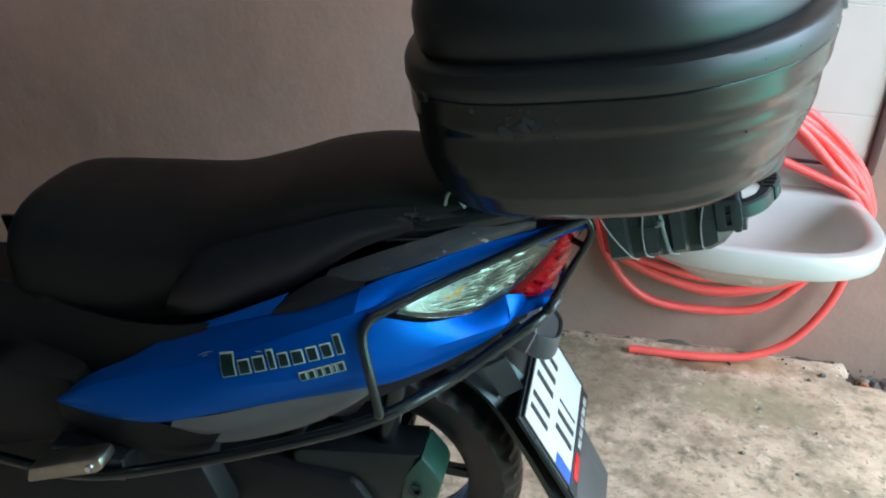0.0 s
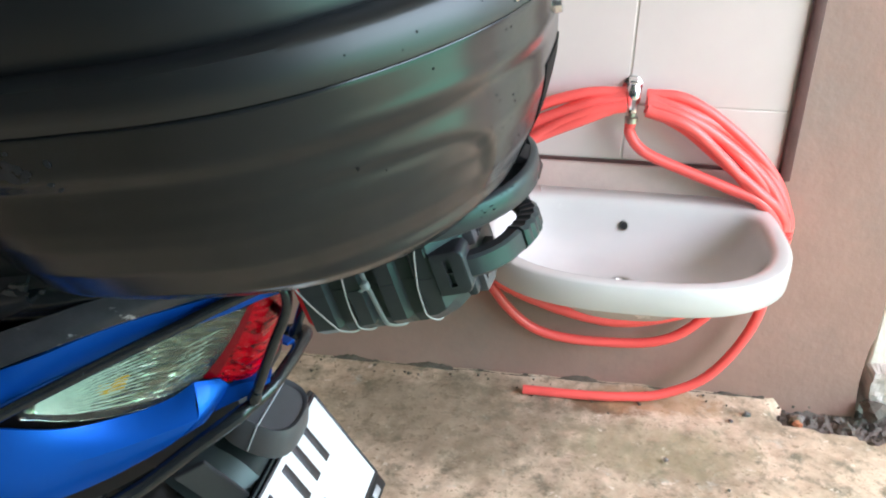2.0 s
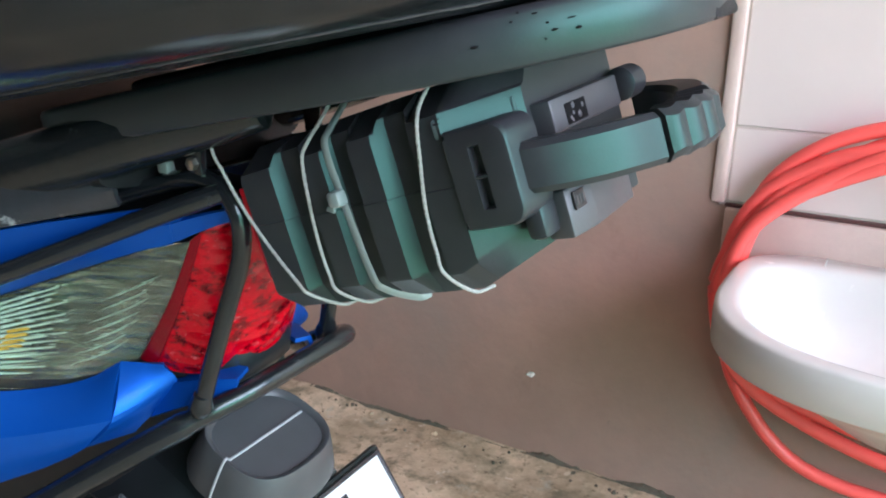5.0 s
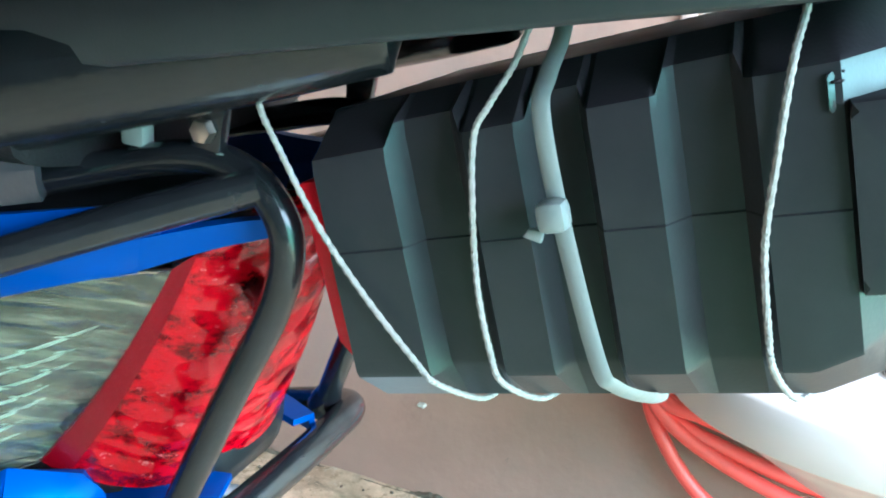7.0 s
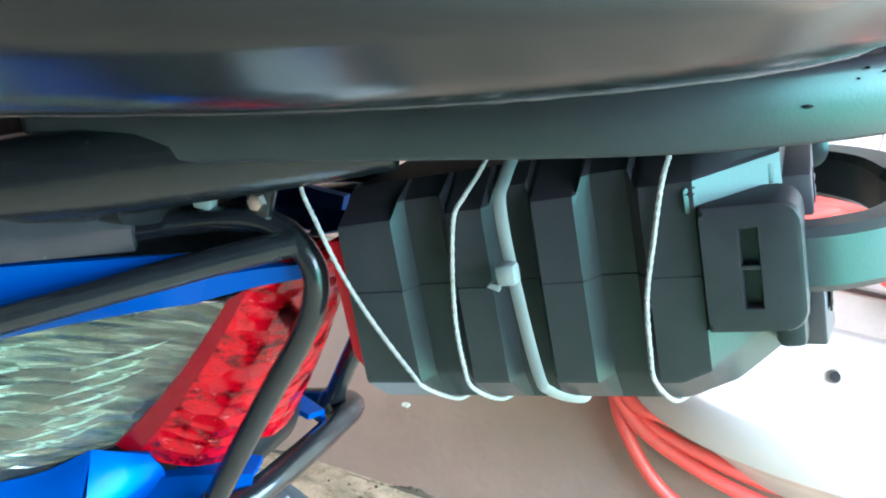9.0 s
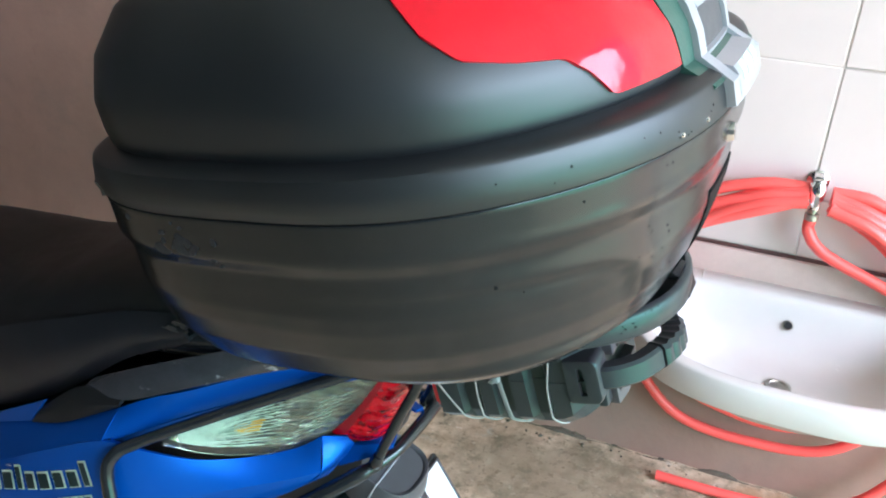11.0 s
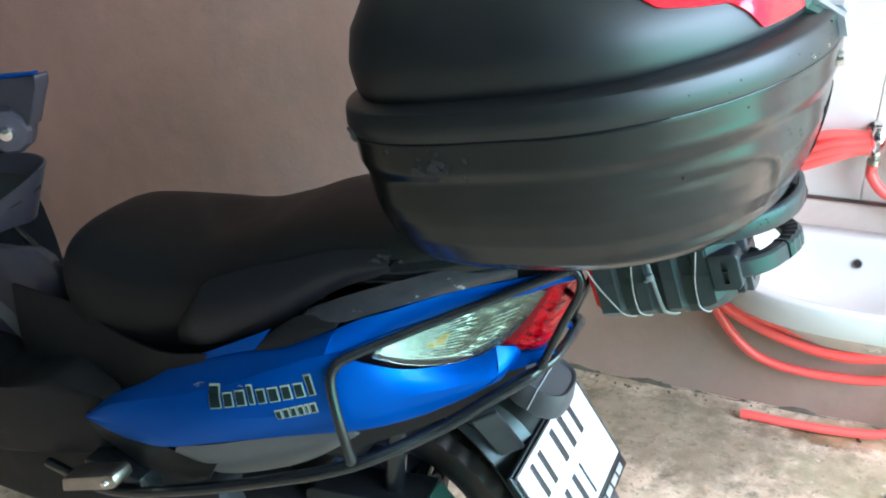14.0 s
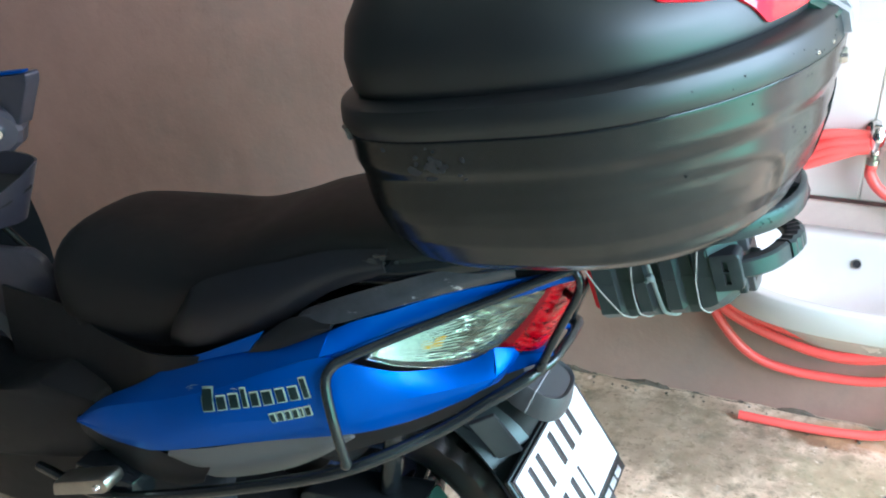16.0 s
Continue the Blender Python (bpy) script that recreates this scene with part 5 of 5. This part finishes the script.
def box_wear():
    rnd = random.Random(3)
    # pale rubbed patches on the near side
    for k in range(24):
        a, h = rnd.gauss(-98, 2.4) if k < 17 else rnd.uniform(-112, -80), rnd.gauss(0.146, 0.008)
        m = Matrix.Translation(box_at(radians(a), h)) @ pose(0, 0, 0, -8, rnd.uniform(-40, 40), 0) @ Matrix.Diagonal((rnd.uniform(0.6, 2.2), 1, rnd.uniform(0.4, 1.3), 1))
        r = rnd.uniform(0.0012, 0.0038)
        part("scuff", moved(lathe([(r * 0.4, -0.0009), (r, -0.0006), (r * 0.9, 0.003)], 9, axis="y"), m), SCUFF, top_box, "pale rubbed scuff")
    rim = [box_at(radians(a), 0.0025, 0.0006) for a in range(-118, -14, 4)]
    part("worn_rim", tube(rim, lambda u: 0.0005 + 0.0007 * abs(noise.noise(Vector((u * 30, 2, 7)))), 160, 6), SCUFF, top_box, "pale worn bottom edge")
    # small dark nicks and drops towards the rear
    for k in range(30):
        a, h = rnd.choice((rnd.uniform(-62, -14), rnd.uniform(-34, -14))), rnd.choice((rnd.uniform(0.168, 0.182), rnd.uniform(0.10, 0.163), rnd.uniform(0.05, 0.163)))
        p = box_at(radians(a), h, 0.0)
        r = rnd.uniform(0.0006, 0.0014)
        part("nick", moved(lathe([(0.0003, 0.0004), (r * 0.7, 0.0003), (r, -0.0004)], 8, axis="x"), Matrix.Translation(p) @ Matrix.Rotation(radians(a * 0.8), 4, "Z")), CHIP_RECESS, top_box)


box_wear()


def box_base():
    base = thing("box_mounting_plate", BIKE @ pose(0.07, 0.04, 0.827, 0, -12.2, 0), "black plastic mounting plate under the top box", "mounting plate")
    def ring(bm, g, z):
        """The plate's outline, drawn in by g: square in front, rounded behind."""
        half = [(-0.135 + g, 0.0)] + [(-0.135 + g, (0.095 - g) * k / 4) for k in range(1, 5)]
        half += [(-0.110 + (g - 0.025) * math.cos(a), 0.095 + (0.025 - g) * math.sin(a)) for a in (math.pi / 2 * k / 5 for k in range(1, 6))]
        half += [(-0.110 + 0.2 * k / 8, 0.120 - g) for k in range(1, 9)]
        half += [(0.090 + (0.140 - g) * math.sin(a) ** (2 / 2.2), (0.120 - g) * math.cos(a) ** (2 / 2.2)) for a in (math.pi / 2 * k / 16 for k in range(1, 16))]
        pts = half + [(0.230 - g, 0.0)] + [(x, -y) for x, y in half[:0:-1]]
        return [bm.verts.new((x, y, z)) for x, y in pts]
    bm = bmesh.new()
    ring_faces(bm, [ring(bm, 0.012, -0.0135), ring(bm, 0.0015, -0.0135), ring(bm, 0.0, -0.0120), ring(bm, 0.0, 0.0060), ring(bm, 0.0018, 0.0085), ring(bm, 0.006, 0.0095), ring(bm, 0.010, 0.0060), ring(bm, 0.05, 0.0060)])
    part("plate", bm, CASEPL, base, angle=50)
    part("centre_hub", rbox(-0.10, 0.13, -0.07, 0.07, 0.004, 0.0150, 0.004), BLACKPL, base)
    part("release_lever", prism([(0.196, 0.014), (0.2160, 0.0135), (0.2260, 0.0070), (0.2310, -0.0130), (0.2265, -0.0140), (0.2190, -0.0040), (0.196, 0.0)], -0.006, 0.026, 0.002), VINYL, base, "black beak-shaped release lever")
    rnd = random.Random(17)
    # rough scars in the rear edge
    for k in range(12):
        a = rnd.gauss(0.82, 0.14)
        x, yy = 0.090 + 0.1405 * math.sin(a) ** (2 / 2.2), 0.1205 * math.cos(a) ** (2 / 2.2)
        r = rnd.uniform(0.0003, 0.0007)
        turn = math.degrees(math.atan2(0.14 * math.cos(a), 0.12 * math.sin(a)))
        part("scar", moved(lathe([(r * 0.5, -0.0004), (r, 0.0), (r * 0.9, 0.001)], 7, axis="y"), pose(x, -yy, rnd.uniform(-0.006, 0.007), 0, 0, 90 - turn) @ Matrix.Diagonal((rnd.uniform(1, 3), 1, rnd.uniform(0.5, 1), 1))), CHIP_RECESS, base)


box_base()


# ---------------------------------------------------------------- lashed case
def bar_sweep(path, half, lo, hi, bevel, n=40, bump=None, bm=None):
    """A flat-sided bar with chamfered edges along a smooth line in plan; lo and hi give its under and upper side along the way."""
    c = spline([(x, y, 0) for x, y in path], n)
    b = bmesh.new()
    rings = []
    for i, p in enumerate(c):
        d = (c[min(i + 1, n - 1)] - c[max(i - 1, 0)]).normalized()
        s = Vector((d.y, -d.x, 0))
        u = i / (n - 1)
        z0, z1, w = lo(u), hi(u), half + (bump(u) if bump else 0)
        ring = [(w - bevel, z0), (w, z0 + bevel), (w, z1 - bevel), (w - bevel, z1), (bevel - half, z1), (-half, z1 - bevel), (-half, z0 + bevel), (bevel - half, z0)]
        rings.append([b.verts.new(p + s * k + Vector((0, 0, z))) for k, z in ring])
    ring_faces(b, rings)
    return join(bm, b)


def slotted_plate(x0, x1, z0, z1, y0, y1, radius, hole, depth, n=64):
    """A plate with rounded rear corners and a sunk rectangular pocket in its face."""
    hx0, hx1, hz0, hz1 = hole
    cx, cz = (hx0 + hx1) / 2, (hz0 + hz1) / 2
    def rim(a, box, r):
        """The point of a rounded outline in the direction a from the pocket's middle."""
        bx0, bx1, bz0, bz1 = box
        c, s = math.cos(a), math.sin(a)
        k = min((bx1 - cx) / c if c > 1e-9 else (bx0 - cx) / c if c < -1e-9 else 9, (bz1 - cz) / s if s > 1e-9 else (bz0 - cz) / s if s < -1e-9 else 9)
        x, z = cx + k * c, cz + k * s
        if r and x > bx1 - r:
            for cy, sg in ((bz1 - r, 1), (bz0 + r, -1)):
                if (z - cy) * sg > 0:
                    v = Vector((x - bx1 + r, z - cy))
                    if v.length > r:
                        v *= r / v.length
                    x, z = bx1 - r + v.x, cy + v.y
        return x, z
    corner = [math.atan2(z - cz, x - cx) for x in (hx0, hx1) for z in (hz0, hz1)]
    angles = sorted([2 * math.pi * k / n - math.pi for k in range(n)] + corner)
    b = bmesh.new()
    rings = []
    for y, box, r in ((y1, (x0, x1, z0, z1), radius), (y0 + 0.0025, (x0, x1, z0, z1), radius), (y0 + 0.0007, (x0, x1 - 0.0007, z0 + 0.0007, z1 - 0.0007), radius), (y0, (x0, x1 - 0.0025, z0 + 0.0025, z1 - 0.0025), radius),
                      (y0, hole, 0), (y0 + depth, (hx0 + 0.0006, hx1 - 0.0006, hz0 + 0.0006, hz1 - 0.0006), 0)):
        rings.append([b.verts.new((p[0], y, p[1])) for p in (rim(a, box, r) for a in angles)])
    ring_faces(b, rings)
    return b


def lashed_case():
    M = BIKE @ pose(0.100, -0.052, 0.720, 0, -18, 0)
    case = thing("plastic_case", M, "small charcoal ribbed plastic case lashed under the rack with string", "case")
    # x along the case, y into it, z up
    D = 0.12
    FLUTE = ((0, 0.0262, 0.0300, 0.0440, 0.0495, 0.0635, 0.0672, 0.0790, 0.0825, 0.0975, 0.1025, 0.1150, 0.1200, 0.2), (0, 0, 0.0075, 0.0075, 0, 0, 0.0075, 0.0075, 0, 0, 0.0075, 0.0075, 0, 0))
    rnd = random.Random(8)
    cols = sorted(set(list(np.linspace(0.003, 0.1375, 70)) + [f for f in FLUTE[0] if 0.003 < f < 0.1375] + list(np.linspace(0.1375, 0.1605, 8)) + [0.163]))
    def front(x, z):
        """How far back the face lies at x and z."""
        y = float(np.interp(x, *FLUTE)) + max(0, x - 0.1375) * 1.17
        return y
    def bottom(x):
        return max(0.0, x - 0.127) * 0.42
    def top(x):
        return 0.0662 + 0.036 * x + (0.0055 if np.interp(x, *FLUTE) > 0.004 else 0)
    # the ribbed shell: underside, bottom chamfer, face with the draft of its two halves, sloped shoulder, flat top
    bm = bmesh.new()
    rings = []
    for x in cols:
        f, zb, zt = front(x, 0), bottom(x), top(x)
        end = 0.012 * max(0, (0.012 - x) / 0.009)
        pts = [(D, zb - 0.012), (max(0.0145, f + 0.006), zb - 0.012), (f + 0.0012, zb - 0.0002), (f + 0.0003, zb + 0.002), (f, 0.0385), (f + 0.0005, 0.0389), (f + 0.0006, zt - 0.004), (f + 0.0014, zt - 0.0004),
               (f + 0.004, zt + 0.001), (max(0.020, f + 0.012), 0.0775 + 0.036 * x), (D, 0.0785 + 0.036 * x)]
        rings.append([bm.verts.new((x - (0.0012 if x < 0.004 else 0) * (1 - z / 0.07), y, z)) for y, z in pts])
    ring_faces(bm, rings)
    part("shell", bm, CASEPL, case, "ribbed charcoal moulded shell", angle=24)
    part("red_end", prism([(-0.0050, 0.060), (0.002, 0.060), (0.0028, 0.001), (-0.0042, 0.0105)], 0.0035, 0.06, 0.001), RED_GLOSS, case, "glossy red end strip")
    # latch plate over the slanted corner, with its sunk slot
    latch = part("latch", slotted_plate(0.1385, 0.1695, 0.0185, 0.0625, -0.0016, 0.0235, 0.0075, (0.1500, 0.1562, 0.0272, 0.0546), 0.0042), CASEPL, case, "moulded latch plate with a sunk slot", angle=25)
    part("slot_bridge", rbox(0.1492, 0.1570, -0.0012, 0.0030, 0.0404, 0.0420, 0.0004), CASEPL, latch)
    part("top_block", prism([(0.1345, -0.0012), (0.1572, 0.0255), (0.1605, 0.0262), (0.1605, 0.050), (0.1345, 0.050)], 0.0598, 0.0690, 0.0012, "xy"), CASEPL, case, "small moulded stop block")
    for k in range(16):
        u, r = rnd.random(), rnd.uniform(0.0003, 0.0009)
        part("chip", moved(lathe([(r * 0.4, -0.0003), (r, 0.0), (r * 0.8, 0.001)], 7, axis="y"), pose(0.1362 + 0.0195 * u, -0.0012 + 0.0238 * u + 0.0006, rnd.uniform(0.0655, 0.0685) if k < 11 else 0.063, 0, 0, 49) @ Matrix.Diagonal((rnd.uniform(1, 2.6), 1, 1, 1))), CHIP_RECESS, case)
    # carrying handle: two arms and a grip with finger grooves
    part("handle_arm", bar_sweep([(0.160, 0.012), (0.176, 0.0175), (0.193, 0.033), (0.2035, 0.056)], 0.0085, lambda u: 0.0298 - 0.0068 * u, lambda u: 0.0515 - 0.0058 * u, 0.0028), CASEPL, case, "arm of the carrying handle", angle=30)
    part("handle_arm", bar_sweep([(0.2050, 0.1090), (0.196, 0.132), (0.179, 0.150), (0.160, 0.158)], 0.0085, lambda u: 0.0225 + 0.006 * u, lambda u: 0.0455 + 0.005 * u, 0.0028), CASEPL, case, "arm of the carrying handle", angle=30)
    part("grip", bar_sweep([(0.2042, 0.0575), (0.2095, 0.070), (0.2120, 0.083), (0.2105, 0.096), (0.2055, 0.1080)], 0.0100, lambda u: 0.0228 + 0.0012 * abs(math.sin(u * 15.7)), lambda u: 0.0468 - 0.0012 * abs(math.sin(u * 15.7)), 0.0036, 80, lambda u: 0.0016 * abs(math.sin(u * 15.7))), CASEPL, case, "finger-grooved handle grip", angle=30)
    hinge = part("hinge_block", rbox(0.1560, 0.1725, 0.034, 0.104, 0.0475, 0.0625, 0.0012), GREYPL, case, "grey hinge block of the handle")
    part("worn_patch", rbox(0.1721, 0.1729, 0.046, 0.066, 0.0490, 0.0585, 0.0003), CHIP_RECESS, hinge)
    for k in range(6):
        y = rnd.uniform(0.047, 0.064)
        part("worn_fleck", moved(lathe([(0.0004, 0.0004), (rnd.uniform(0.0008, 0.0018), 0.0)], 7, axis="x"), pose(0.1729, y, rnd.uniform(0.0505, 0.0575))), GREYPL, hinge)
    part("hinge_knuckle", moved(lathe([(0.006, -0.009), (0.0085, -0.007), (0.0085, 0.007), (0.006, 0.009)], 18, axis="y"), pose(0.1705, 0.117, 0.0565)), CASEPL, case)
    block = part("lower_block", prism([(0.1600, 0.026), (0.1740, 0.024), (0.1765, 0.044), (0.1735, 0.090), (0.1600, 0.095)], 0.0030, 0.0250, 0.0015, "xy"), GREYPL, case, "grey lower hinge block")
    part("block_label", rbox(0.1752, 0.1760, 0.028, 0.038, 0.0145, 0.0225, 0.0002), INK, block)
    for k in range(3):
        part("label_bar", rbox(0.1757, 0.1764, 0.0295 + 0.0027 * k, 0.0307 + 0.0027 * k, 0.0165, 0.0205, 0.0001), GREYPL, block)
    part("end_lug", rbox(0.158, 0.1680, 0.012, 0.030, 0.0070, 0.0240, 0.003), CASEPL, case)
    # lashings
    y = -0.0022
    tie = tube([(0.076, 0.035, 0.105), (0.0755, 0.018, 0.088), (0.0735, 0.004, 0.0775), (0.0725, y, 0.0700), (0.0728, y, 0.046), (0.0762, y, 0.006), (0.0790, 0.0010, -0.0035), (0.0850, 0.0135, -0.0128), (0.0880, 0.022, -0.0136)], 0.0024, 70, 8, flat=0.22, up=(0, 1, 0))
    part("cable_tie", tie, TIE, case, "pale nylon cable tie")
    head = part("tie_head", rbox(0.0682, 0.0760, -0.0085, -0.0010, 0.0410, 0.0490, 0.0020), TIE, case, "square locking head of the tie")
    part("tie_tail", moved(prism([(0, -0.0013), (0.005, -0.0016), (0.005, 0.0016), (0.0012, 0.0013)], -0.002, 0.0, 0.0004), pose(0.0640, -0.004, 0.0418, 0, 22, 0)), TIE, head)
    strings = ([(-0.016, 0.020, 0.094), (-0.0080, -0.001, 0.0850), (-0.0035, -0.003, 0.0700), (0.0030, -0.003, 0.0480), (0.0125, -0.003, 0.0270), (0.0245, -0.003, 0.0060), (0.0285, -0.0015, -0.0010), (0.0345, 0.0125, -0.0125), (0.038, 0.022, -0.0136)],
               [(0.0690, 0.030, 0.100), (0.0645, 0.010, 0.0830), (0.0585, 0.001, 0.0735), (0.0535, -0.001, 0.0660), (0.0490, -0.001, 0.0450), (0.0465, -0.001, 0.0250), (0.0466, -0.001, 0.0080), (0.0480, 0.000, -0.0015), (0.0530, 0.0125, -0.0125), (0.058, 0.022, -0.0136)],
               [(0.137, 0.030, 0.100), (0.1325, 0.010, 0.0840), (0.1285, 0.000, 0.0720), (0.1235, -0.001, 0.0520), (0.1190, -0.001, 0.0320), (0.1178, -0.001, 0.0120), (0.1180, 0.000, 0.0010), (0.1215, 0.0125, -0.0125), (0.127, 0.022, -0.0136)])
    for pts in strings:
        part("string", tube(pts, lambda u: 0.00090 + 0.00012 * math.sin(u * 320), 220, 8), STRING, case, "pale twisted string")


lashed_case()
